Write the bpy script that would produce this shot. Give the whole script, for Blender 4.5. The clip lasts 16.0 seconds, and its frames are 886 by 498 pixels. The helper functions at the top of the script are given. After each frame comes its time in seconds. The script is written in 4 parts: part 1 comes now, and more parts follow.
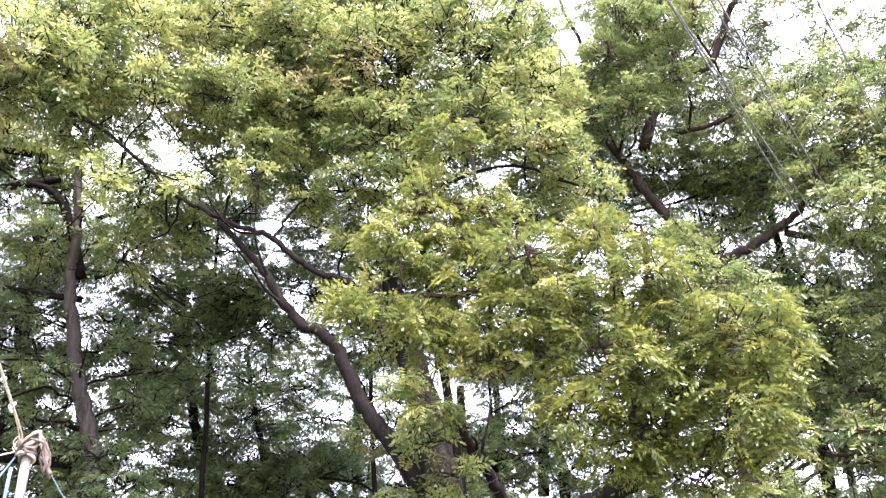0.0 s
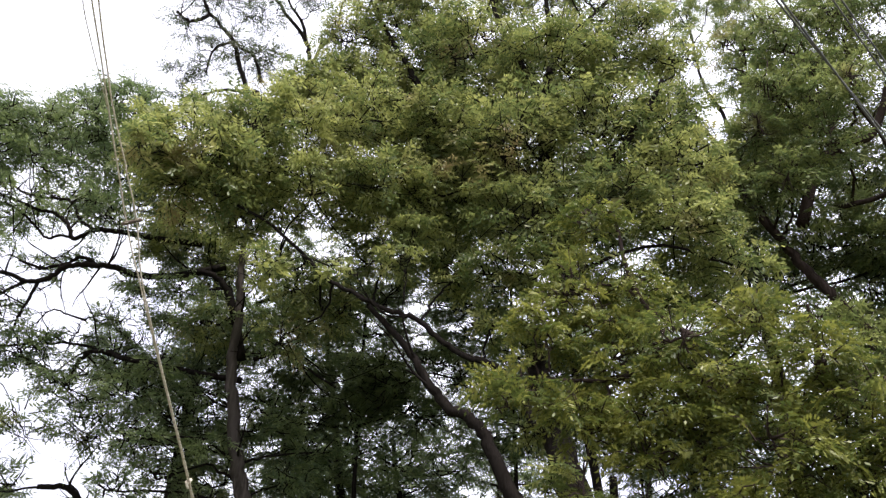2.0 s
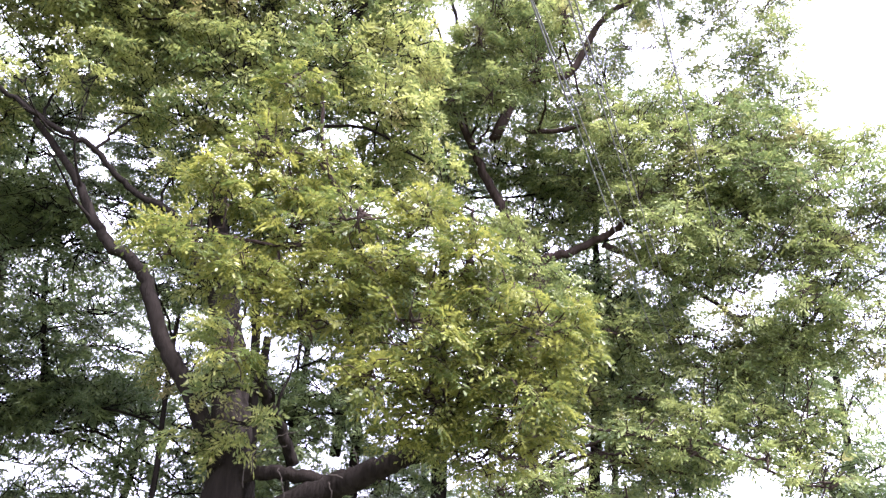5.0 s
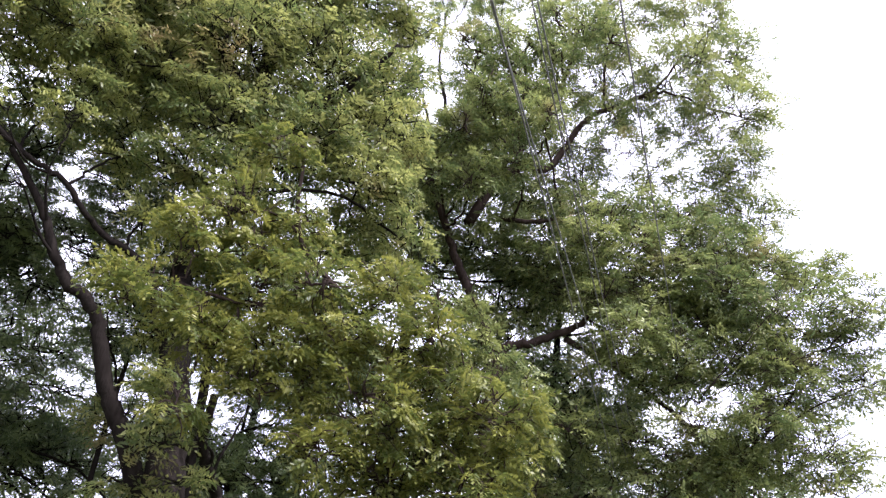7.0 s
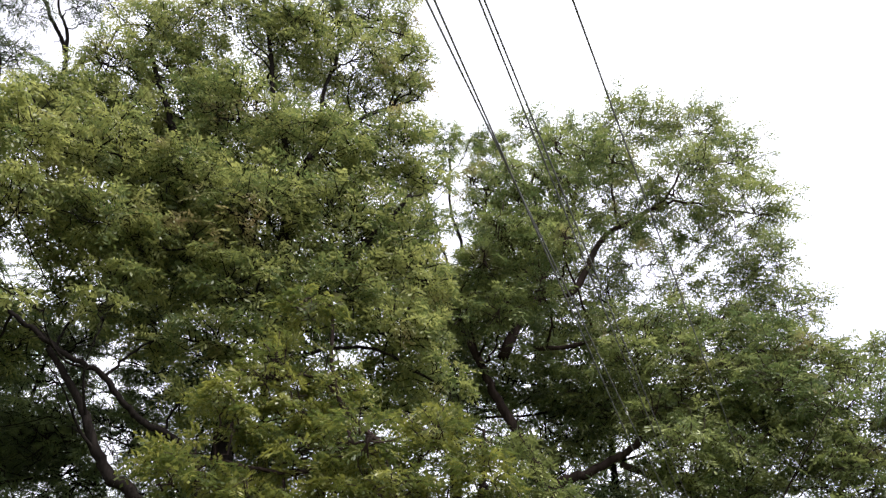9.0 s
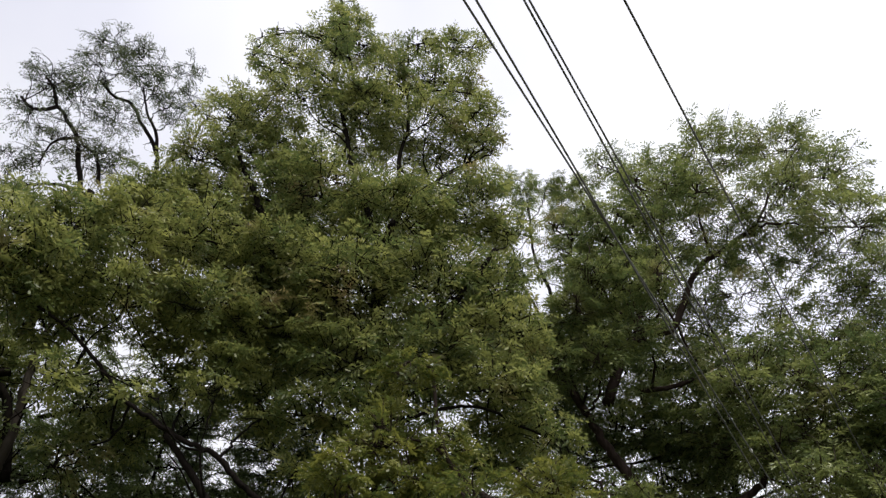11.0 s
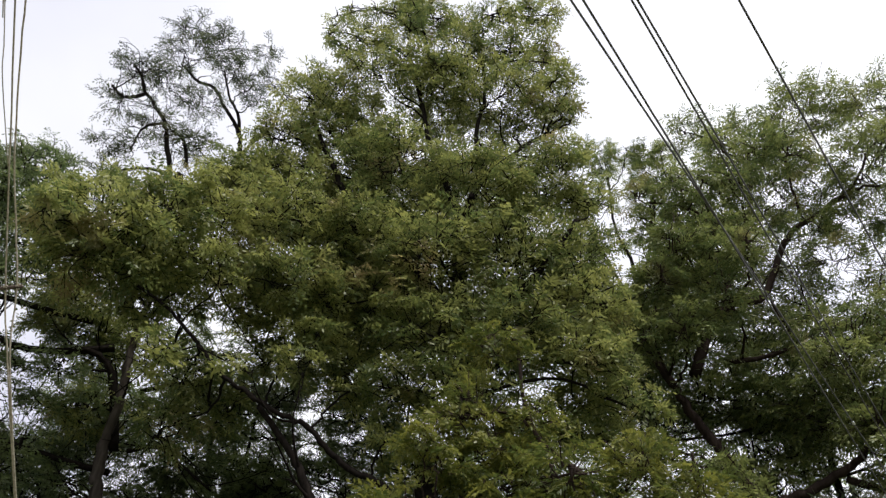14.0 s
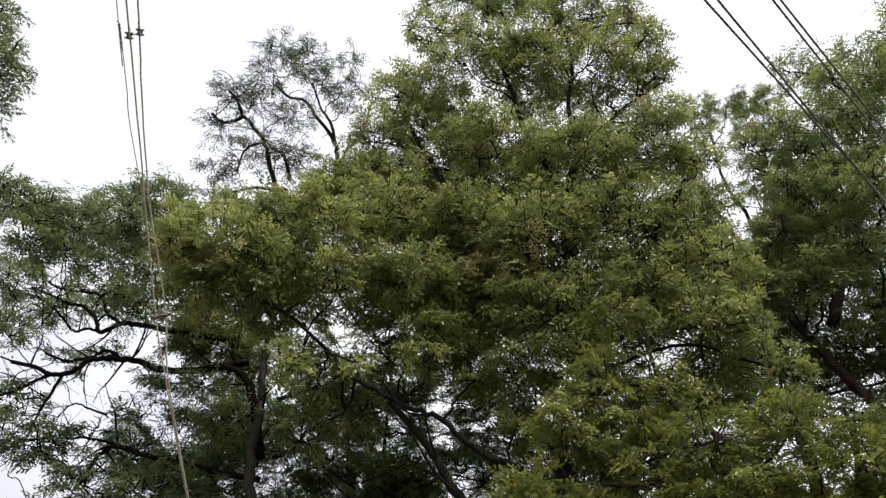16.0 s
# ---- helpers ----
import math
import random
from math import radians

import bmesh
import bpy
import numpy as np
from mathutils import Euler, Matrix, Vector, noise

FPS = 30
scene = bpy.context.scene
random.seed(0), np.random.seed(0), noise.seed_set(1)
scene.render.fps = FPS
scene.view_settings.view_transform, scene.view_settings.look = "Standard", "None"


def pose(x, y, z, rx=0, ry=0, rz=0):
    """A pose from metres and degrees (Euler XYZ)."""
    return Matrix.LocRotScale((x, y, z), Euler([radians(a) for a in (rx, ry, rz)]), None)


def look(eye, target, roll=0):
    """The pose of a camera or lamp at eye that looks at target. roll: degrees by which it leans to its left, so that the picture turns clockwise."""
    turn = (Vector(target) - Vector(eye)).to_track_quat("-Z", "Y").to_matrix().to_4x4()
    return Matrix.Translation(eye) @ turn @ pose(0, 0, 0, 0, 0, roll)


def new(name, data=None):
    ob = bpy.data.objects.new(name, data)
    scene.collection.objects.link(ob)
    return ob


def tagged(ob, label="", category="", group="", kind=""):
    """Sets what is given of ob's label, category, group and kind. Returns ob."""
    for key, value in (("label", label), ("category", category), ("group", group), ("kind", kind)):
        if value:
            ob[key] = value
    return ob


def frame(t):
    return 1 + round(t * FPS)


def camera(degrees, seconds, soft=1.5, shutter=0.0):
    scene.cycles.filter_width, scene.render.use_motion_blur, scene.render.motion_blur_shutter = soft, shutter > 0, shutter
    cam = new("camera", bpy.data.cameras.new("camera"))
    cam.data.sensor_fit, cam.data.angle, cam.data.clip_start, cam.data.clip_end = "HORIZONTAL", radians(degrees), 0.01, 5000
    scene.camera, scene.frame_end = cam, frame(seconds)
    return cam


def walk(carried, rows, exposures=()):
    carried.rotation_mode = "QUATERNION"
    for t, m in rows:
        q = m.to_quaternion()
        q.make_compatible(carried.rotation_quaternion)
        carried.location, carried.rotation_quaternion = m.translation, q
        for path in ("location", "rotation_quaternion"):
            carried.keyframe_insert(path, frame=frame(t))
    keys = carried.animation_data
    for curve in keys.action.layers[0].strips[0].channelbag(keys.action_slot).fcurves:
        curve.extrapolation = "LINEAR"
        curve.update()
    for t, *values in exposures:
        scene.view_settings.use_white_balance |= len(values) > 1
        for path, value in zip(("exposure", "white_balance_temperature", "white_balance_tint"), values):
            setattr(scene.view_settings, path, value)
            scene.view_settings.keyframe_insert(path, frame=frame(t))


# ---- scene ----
# The path: the camera is held at arm's length by someone who turns on the spot.
PATH = [
    (0.0, 0.007, -0.000, 114.369, 1.420, -0.410),
    (0.5, -0.027, -0.001, 115.953, 1.153, 3.867),
    (1.0, -0.067, -0.005, 120.291, -1.293, 7.685),
    (1.5, -0.089, -0.009, 123.850, -2.742, 9.455),
    (2.0, -0.085, -0.008, 120.473, -2.804, 9.063),
    (2.5, -0.061, -0.004, 116.352, -1.734, 6.757),
    (3.0, -0.028, -0.001, 114.790, -1.111, 2.912),
    (3.5, 0.011, -0.000, 113.790, -0.102, -1.560),
    (4.0, 0.050, -0.003, 111.360, -0.984, -6.996),
    (4.5, 0.089, -0.009, 111.412, -1.560, -12.138),
    (4.7, 0.098, -0.011, 111.616, -2.562, -13.782),
    (6.8, 0.125, -0.018, 115.611, -8.527, -20.410),
    (7.0, 0.123, -0.017, 118.442, -8.805, -20.787),
    (7.5, 0.111, -0.014, 120.981, -8.198, -19.337),
    (8.0, 0.105, -0.012, 121.740, -7.259, -18.085),
    (8.5, 0.095, -0.010, 124.978, -4.683, -15.594),
    (9.0, 0.095, -0.010, 128.327, -3.021, -14.581),
    (9.5, 0.068, -0.005, 131.411, -2.564, -11.001),
    (10.0, 0.044, -0.002, 132.879, -1.973, -7.445),
    (10.2, 0.029, -0.001, 132.625, -2.367, -5.908),
    (12.3, 0.028, -0.001, 131.101, -2.150, -5.522),
    (12.5, 0.026, -0.001, 130.581, -2.000, -5.048),
    (13.0, 0.020, -0.000, 131.998, -2.798, -5.034),
    (13.5, 0.001, -0.000, 130.563, -4.055, -3.577),
    (14.0, -0.029, -0.001, 129.647, -5.021, -0.445),
    (14.5, -0.055, -0.003, 128.964, -3.177, 4.426),
    (15.0, -0.089, -0.009, 129.043, -1.998, 9.752),
    (15.5, -0.108, -0.013, 128.226, -2.407, 11.996),
    (16.0, -0.105, -0.012, 127.667, -4.133, 10.226),
]
EXPOSURE = [
    (0.0, 2.98, 5870, 26.5), (0.5, 2.68, 5870, 26.5), (1.0, 1.98, 5915, 24.7), (1.5, 1.23, 6260, 15.2), (2.0, 1.13, 6275, 14.6), (2.5, 1.43, 6245, 15.8),
    (3.0, 1.98, 5920, 24.5), (3.5, 2.58, 5870, 26.5), (4.5, 2.86, 5870, 26.5), (7.0, 1.72, 5945, 23.5), (8.0, 1.45, 5965, 20.7), (9.0, 1.03, 6295, 13.8),
    (9.5, 0.19, 6500, 11.0), (10.0, 0.10, 6500, 11.0), (12.5, 0.19, 6500, 11.0), (14.0, 0.27, 6500, 11.0), (16.0, 0.46, 6500, 11.0)]

cam = camera(60.48, 16.0, soft=1.4)
walk(cam, [(t, pose(x, y, 1.6, rx, ry, rz)) for t, x, y, rx, ry, rz in PATH], EXPOSURE)

# ---- light: bright overcast sky, weak wide sun behind thin cloud ----
SUN_AZ, SUN_EL = 158.0, 66.0
world = bpy.data.worlds.new("sky")
scene.world = world
world.use_nodes = True
nt = world.node_tree
nt.nodes.clear()
sky = nt.nodes.new("ShaderNodeTexSky")
sky.sky_type = "NISHITA"
sky.sun_disc = False
sky.sun_elevation = radians(SUN_EL)
sky.sun_rotation = radians(SUN_AZ)
sky.dust_density = 6.0
sky_gain = nt.nodes.new("ShaderNodeVectorMath")
sky_gain.operation = "SCALE"
sky_gain.inputs["Scale"].default_value = 0.10
coord = nt.nodes.new("ShaderNodeTexCoord")
cloud = nt.nodes.new("ShaderNodeTexNoise")
cloud.inputs["Scale"].default_value = 2.2
cloud.inputs["Detail"].default_value = 4.0
cloud.inputs["Roughness"].default_value = 0.45
ramp = nt.nodes.new("ShaderNodeValToRGB")
ramp.color_ramp.elements[0].position, ramp.color_ramp.elements[0].color = 0.36, (0.78, 0.79, 0.93, 1)
ramp.color_ramp.elements[1].position, ramp.color_ramp.elements[1].color = 0.62, (1.04, 1.05, 1.10, 1)
cover = nt.nodes.new("ShaderNodeMix")
cover.data_type = "RGBA"
cover.inputs["Factor"].default_value = 0.86
back = nt.nodes.new("ShaderNodeBackground")
back.inputs["Strength"].default_value = 0.98
out = nt.nodes.new("ShaderNodeOutputWorld")
nt.links.new(coord.outputs["Generated"], cloud.inputs["Vector"])
nt.links.new(cloud.outputs["Fac"], ramp.inputs["Fac"])
nt.links.new(sky.outputs["Color"], sky_gain.inputs[0])
nt.links.new(sky_gain.outputs[0], cover.inputs["A"])
nt.links.new(ramp.outputs["Color"], cover.inputs["B"])
# a smooth gradient added to brighten the sky towards the upper right
toward = nt.nodes.new("ShaderNodeVectorMath")
toward.operation = "DOT_PRODUCT"
toward.inputs[1].default_value = (0.72, 0.35, 0.60)
glow = nt.nodes.new("ShaderNodeMapRange")
glow.inputs["From Min"].default_value, glow.inputs["From Max"].default_value = -1.0, 1.0
glow.inputs["To Min"].default_value, glow.inputs["To Max"].default_value = 0.45, 1.24
lit = nt.nodes.new("ShaderNodeVectorMath")
lit.operation = "SCALE"
nt.links.new(coord.outputs["Generated"], toward.inputs[0])
nt.links.new(toward.outputs["Value"], glow.inputs["Value"])
nt.links.new(cover.outputs["Result"], lit.inputs[0])
nt.links.new(glow.outputs["Result"], lit.inputs["Scale"])
nt.links.new(lit.outputs[0], back.inputs["Color"])
nt.links.new(back.outputs["Background"], out.inputs["Surface"])

sun = new("sun", bpy.data.lights.new("sun", "SUN"))
sun.data.energy, sun.data.angle, sun.data.color = 2.6, radians(20), (1.0, 0.96, 0.88)
a, e = radians(SUN_AZ), radians(SUN_EL)
sun.matrix_world = look((math.sin(a) * math.cos(e) * 40, math.cos(a) * math.cos(e) * 40, math.sin(e) * 40), (0, 0, 0))


# ---- materials ----
def material(name):
    m = bpy.data.materials.new(name)
    m.use_nodes = True
    t = m.node_tree
    return m, t, t.nodes["Principled BSDF"], t.nodes["Material Output"]


def mix_colour(t, factor, a, b):
    n = t.nodes.new("ShaderNodeMix")
    n.data_type = "RGBA"
    t.links.new(factor, n.inputs["Factor"])
    for key, v in (("A", a), ("B", b)):
        if isinstance(v, tuple):
            n.inputs[key].default_value = (*v, 1)
        else:
            t.links.new(v, n.inputs[key])
    return n.outputs["Result"]


def noise_factor(t, scale, lo, hi, detail=3.0, stretch=None):
    c = t.nodes.new("ShaderNodeTexCoord")
    n = t.nodes.new("ShaderNodeTexNoise")
    n.inputs["Scale"].default_value, n.inputs["Detail"].default_value = scale, detail
    if stretch:
        s = t.nodes.new("ShaderNodeMapping")
        s.inputs["Scale"].default_value = stretch
        t.links.new(c.outputs["Object"], s.inputs["Vector"])
        t.links.new(s.outputs["Vector"], n.inputs["Vector"])
    else:
        t.links.new(c.outputs["Object"], n.inputs["Vector"])
    r = t.nodes.new("ShaderNodeMapRange")
    r.inputs["From Min"].default_value, r.inputs["From Max"].default_value = lo, hi
    t.links.new(n.outputs["Fac"], r.inputs["Value"])
    return r.outputs["Result"]


def leaf_material(name, deep, young, dry, dry_from=0.56, share=0.52):
    """Leaf blades: a dull waxy face, light that comes through, young and dry patches over the crown."""
    m, t, p, o = material(name)
    tint = t.nodes.new("ShaderNodeAttribute")
    tint.attribute_name = "tint"
    base = mix_colour(t, tint.outputs["Fac"], deep, young)
    base = mix_colour(t, noise_factor(t, 0.9, dry_from, dry_from + 0.16, 4.0), base, dry)
    p.inputs["Roughness"].default_value = 0.40
    p.inputs["Specular IOR Level"].default_value = 0.42
    t.links.new(base, p.inputs["Base Color"])
    thin = t.nodes.new("ShaderNodeBsdfTranslucent")
    t.links.new(base, thin.inputs["Color"])
    mix = t.nodes.new("ShaderNodeMixShader")
    mix.inputs["Fac"].default_value = share
    t.links.new(p.outputs["BSDF"], mix.inputs[1])
    t.links.new(thin.outputs["BSDF"], mix.inputs[2])
    t.links.new(mix.outputs["Shader"], o.inputs["Surface"])
    return m


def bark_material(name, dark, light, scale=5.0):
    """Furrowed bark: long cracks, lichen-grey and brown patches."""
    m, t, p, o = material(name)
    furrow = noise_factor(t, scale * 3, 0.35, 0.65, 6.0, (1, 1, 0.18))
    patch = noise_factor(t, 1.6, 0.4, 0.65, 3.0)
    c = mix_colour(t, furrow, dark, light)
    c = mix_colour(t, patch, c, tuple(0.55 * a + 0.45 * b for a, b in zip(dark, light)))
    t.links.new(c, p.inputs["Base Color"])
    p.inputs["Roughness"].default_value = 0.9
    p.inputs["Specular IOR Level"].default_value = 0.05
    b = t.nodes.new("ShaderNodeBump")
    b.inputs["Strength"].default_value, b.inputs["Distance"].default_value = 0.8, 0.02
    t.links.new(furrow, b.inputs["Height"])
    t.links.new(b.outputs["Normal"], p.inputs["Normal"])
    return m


def plain_material(name, a, b, scale, rough=0.6, metal=0.0):
    """Paint, plastic or cord with small stains."""
    m, t, p, o = material(name)
    t.links.new(mix_colour(t, noise_factor(t, scale, 0.35, 0.7, 5.0), a, b), p.inputs["Base Color"])
    p.inputs["Roughness"].default_value, p.inputs["Metallic"].default_value = rough, metal
    return m


LEAF_MAIN = leaf_material("leaf_olive", (0.108, 0.148, 0.047), (0.36, 0.375, 0.115), (0.31, 0.23, 0.11), 0.61, 0.54)
LEAF_SHRUB = leaf_material("leaf_yellow_green", (0.088, 0.118, 0.029), (0.268, 0.272, 0.058), (0.29, 0.225, 0.065), 0.65, 0.47)
LEAF_RIGHT = leaf_material("leaf_green", (0.108, 0.150, 0.052), (0.31, 0.345, 0.112), (0.27, 0.22, 0.10), 0.6, 0.46)
LEAF_BACK = leaf_material("leaf_deep_green", (0.092, 0.134, 0.056), (0.235, 0.29, 0.11), (0.22, 0.195, 0.095), 0.62, 0.45)
LEAF_DARK = leaf_material("leaf_dull_green", (0.055, 0.08, 0.04), (0.13, 0.155, 0.07), (0.14, 0.12, 0.07), 0.62, 0.35)
# dark bark taken down to near black, to stand in for crown shade
BARK_SHADED = bark_material("bark_dark_shaded", (0.008, 0.0065, 0.0055), (0.022, 0.018, 0.0155))
BARK_RED = bark_material("bark_reddish", (0.026, 0.019, 0.0165), (0.072, 0.052, 0.045))
BARK_GREY = bark_material("bark_grey", (0.04, 0.034, 0.029), (0.115, 0.097, 0.086))
CABLE = plain_material("cable_grey", (0.07, 0.07, 0.07), (0.14, 0.13, 0.125), 30)
CORD = plain_material("cord_beige", (0.34, 0.29, 0.21), (0.58, 0.52, 0.41), 60, 0.85)
PIPE = plain_material("pipe_white", (0.13, 0.115, 0.095), (0.27, 0.24, 0.205), 9, 0.5)
BLUE = plain_material("hose_blue", (0.10, 0.17, 0.24), (0.20, 0.28, 0.34), 14, 0.5)
CLOTH = plain_material("cloth_brown", (0.06, 0.043, 0.034), (0.18, 0.135, 0.10), 22, 0.95)
IRON = plain_material("clamp_iron", (0.09, 0.085, 0.08), (0.24, 0.22, 0.20), 40, 0.55, 0.5)
SOIL = plain_material("soil_grass", (0.08, 0.07, 0.04), (0.06, 0.09, 0.03), 1.3, 0.95)


# ---- cones from the camera's eye cleared of leaves to fit its view: a point in each and its half-width there ----
VIEW_GAPS_LEFT = [
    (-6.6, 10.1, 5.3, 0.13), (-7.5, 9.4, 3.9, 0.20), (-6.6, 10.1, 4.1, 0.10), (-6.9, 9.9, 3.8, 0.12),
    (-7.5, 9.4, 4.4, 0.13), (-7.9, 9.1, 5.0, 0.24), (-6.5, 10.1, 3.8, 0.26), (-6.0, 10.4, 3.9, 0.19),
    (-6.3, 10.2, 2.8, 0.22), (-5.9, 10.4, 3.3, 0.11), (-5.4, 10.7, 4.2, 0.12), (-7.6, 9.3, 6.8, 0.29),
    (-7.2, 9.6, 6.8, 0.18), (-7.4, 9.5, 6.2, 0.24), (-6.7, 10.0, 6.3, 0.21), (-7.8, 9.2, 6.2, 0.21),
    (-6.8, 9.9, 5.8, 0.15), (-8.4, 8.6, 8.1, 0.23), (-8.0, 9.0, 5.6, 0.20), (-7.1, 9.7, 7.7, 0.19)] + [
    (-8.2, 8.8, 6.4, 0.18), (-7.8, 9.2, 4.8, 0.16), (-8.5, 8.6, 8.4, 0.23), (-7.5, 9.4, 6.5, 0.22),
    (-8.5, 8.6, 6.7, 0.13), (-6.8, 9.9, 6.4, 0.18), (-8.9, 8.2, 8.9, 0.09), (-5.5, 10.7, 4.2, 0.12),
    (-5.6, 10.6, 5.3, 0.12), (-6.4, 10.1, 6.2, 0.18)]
VIEW_GAPS_MID = [
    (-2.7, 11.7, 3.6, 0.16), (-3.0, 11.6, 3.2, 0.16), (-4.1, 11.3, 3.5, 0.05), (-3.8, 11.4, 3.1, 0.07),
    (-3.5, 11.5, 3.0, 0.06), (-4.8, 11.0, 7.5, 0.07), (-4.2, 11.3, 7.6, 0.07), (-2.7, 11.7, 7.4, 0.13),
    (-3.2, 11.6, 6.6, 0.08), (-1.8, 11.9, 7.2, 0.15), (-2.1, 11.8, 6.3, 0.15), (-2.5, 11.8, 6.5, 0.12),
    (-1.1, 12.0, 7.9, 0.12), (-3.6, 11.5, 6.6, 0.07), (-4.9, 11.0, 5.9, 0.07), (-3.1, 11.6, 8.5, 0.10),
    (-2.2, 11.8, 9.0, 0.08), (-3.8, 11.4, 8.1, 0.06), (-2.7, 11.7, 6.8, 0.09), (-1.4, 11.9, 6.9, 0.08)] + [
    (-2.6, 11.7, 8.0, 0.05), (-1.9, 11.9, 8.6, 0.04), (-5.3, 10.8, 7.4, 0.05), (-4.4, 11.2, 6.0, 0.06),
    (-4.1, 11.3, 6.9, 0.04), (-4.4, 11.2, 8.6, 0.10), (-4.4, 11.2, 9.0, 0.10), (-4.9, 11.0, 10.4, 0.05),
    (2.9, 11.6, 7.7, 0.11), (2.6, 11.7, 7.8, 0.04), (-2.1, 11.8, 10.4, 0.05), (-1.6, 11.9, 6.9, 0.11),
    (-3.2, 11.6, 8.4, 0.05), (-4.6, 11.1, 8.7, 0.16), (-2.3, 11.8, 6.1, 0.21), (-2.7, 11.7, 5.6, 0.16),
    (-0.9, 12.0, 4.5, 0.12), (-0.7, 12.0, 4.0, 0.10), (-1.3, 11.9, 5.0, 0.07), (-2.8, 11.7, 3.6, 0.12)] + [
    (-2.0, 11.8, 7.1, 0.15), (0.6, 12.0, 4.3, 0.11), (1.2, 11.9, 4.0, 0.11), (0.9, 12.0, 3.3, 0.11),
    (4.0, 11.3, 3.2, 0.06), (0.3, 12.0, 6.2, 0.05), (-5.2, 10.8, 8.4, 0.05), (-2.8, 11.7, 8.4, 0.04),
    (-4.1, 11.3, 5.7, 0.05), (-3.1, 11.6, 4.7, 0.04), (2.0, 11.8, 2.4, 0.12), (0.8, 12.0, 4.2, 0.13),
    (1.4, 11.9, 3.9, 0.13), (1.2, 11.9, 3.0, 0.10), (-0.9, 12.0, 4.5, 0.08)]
VIEW_GAPS_RIGHT = [
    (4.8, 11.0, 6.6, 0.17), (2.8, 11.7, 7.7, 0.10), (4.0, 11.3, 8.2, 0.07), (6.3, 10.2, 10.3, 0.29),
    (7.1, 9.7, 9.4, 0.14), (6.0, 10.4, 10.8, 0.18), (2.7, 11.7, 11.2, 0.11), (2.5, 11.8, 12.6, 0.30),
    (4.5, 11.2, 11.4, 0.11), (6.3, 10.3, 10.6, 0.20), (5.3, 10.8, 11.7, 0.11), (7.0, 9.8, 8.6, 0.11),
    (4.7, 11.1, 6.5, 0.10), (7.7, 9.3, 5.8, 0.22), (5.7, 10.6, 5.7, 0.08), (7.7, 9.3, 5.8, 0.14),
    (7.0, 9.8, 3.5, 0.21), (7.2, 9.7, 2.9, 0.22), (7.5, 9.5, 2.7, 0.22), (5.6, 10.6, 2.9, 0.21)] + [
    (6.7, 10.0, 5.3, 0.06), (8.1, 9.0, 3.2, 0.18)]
VIEW_GAPS = VIEW_GAPS_LEFT + VIEW_GAPS_MID + VIEW_GAPS_RIGHT


# ---- building helpers ----
def mesh_object(name, verts, faces, mat, parent=None, label="", smooth=True, tint=None):
    """One mesh from arrays; faces all have the same number of corners."""
    me = bpy.data.meshes.new(name)
    verts = np.asarray(verts, dtype=np.float32)
    faces = np.asarray(faces, dtype=np.int32)
    n, k = faces.shape
    me.vertices.add(len(verts))
    me.vertices.foreach_set("co", verts.ravel())
    me.loops.add(n * k)
    me.loops.foreach_set("vertex_index", faces.ravel())
    me.polygons.add(n)
    me.polygons.foreach_set("loop_start", np.arange(0, n * k, k, dtype=np.int32))
    me.polygons.foreach_set("use_smooth", np.full(n, smooth))
    me.update(calc_edges=True)
    if tint is not None:
        layer = me.attributes.new("tint", "FLOAT", "POINT")
        layer.data.foreach_set("value", np.asarray(tint, dtype=np.float32))
    me.materials.append(mat)
    ob = new(name, me)
    if parent is not None:
        ob.parent = parent
    if label:
        tagged(ob, label)
    return ob


def unit(v):
    return v / (np.linalg.norm(v, axis=-1, keepdims=True) + 1e-9)


def smooth_line(points, steps):
    """A Catmull-Rom line through the points."""
    p = np.asarray(points, float)
    p = np.vstack([2 * p[0] - p[1], p, 2 * p[-1] - p[-2]])
    res = []
    for i in range(1, len(p) - 2):
        for u in np.linspace(0, 1, steps, endpoint=False):
            a, b, c, d = p[i - 1], p[i], p[i + 1], p[i + 2]
            res.append(0.5 * (2 * b + (c - a) * u + (2 * a - 5 * b + 4 * c - d) * u ** 2 + (3 * b - a - 3 * c + d) * u ** 3))
    res.append(p[-2])
    return np.array(res)


def tube(line, radii, sides, rough=0.0, rng=None):
    """Vertices and quads of a round, closed-ended tapering tube along a line."""
    line = np.asarray(line, float)
    tan = unit(np.gradient(line, axis=0))
    ref = np.where(np.abs(tan[:, 2:3]) > 0.9, np.array([[1.0, 0, 0]]), np.array([[0, 0, 1.0]]))
    u = unit(np.cross(tan, ref))
    for i in range(1, len(u)):
        u[i] = unit(u[i - 1] - tan[i] * np.dot(u[i - 1], tan[i]))
    w = np.cross(tan, u)
    ang = np.linspace(0, 2 * np.pi, sides, endpoint=False)
    r = np.asarray(radii, float)[:, None] * np.ones((1, sides))
    if rough and rng is not None:
        r = r * (1 + rough * rng.normal(size=r.shape))
    v = line[:, None] + r[..., None] * (np.cos(ang)[None, :, None] * u[:, None] + np.sin(ang)[None, :, None] * w[:, None])
    n = len(line)
    q = []
    for i in range(n - 1):
        for j in range(sides):
            k = (j + 1) % sides
            q.append((i * sides + j, i * sides + k, (i + 1) * sides + k, (i + 1) * sides + j))
    v = np.vstack([v.reshape(-1, 3), line[0], line[-1]])
    c0, c1 = len(v) - 2, len(v) - 1
    for j in range(0, sides, 2):
        q.append((c0, (j + 2) % sides, (j + 1) % sides, j) if sides > 2 else (c0, c0, c0, c0))
        b = (n - 1) * sides
        q.append((c1, b + j, b + (j + 1) % sides, b + (j + 2) % sides))
    return v, np.array(q)


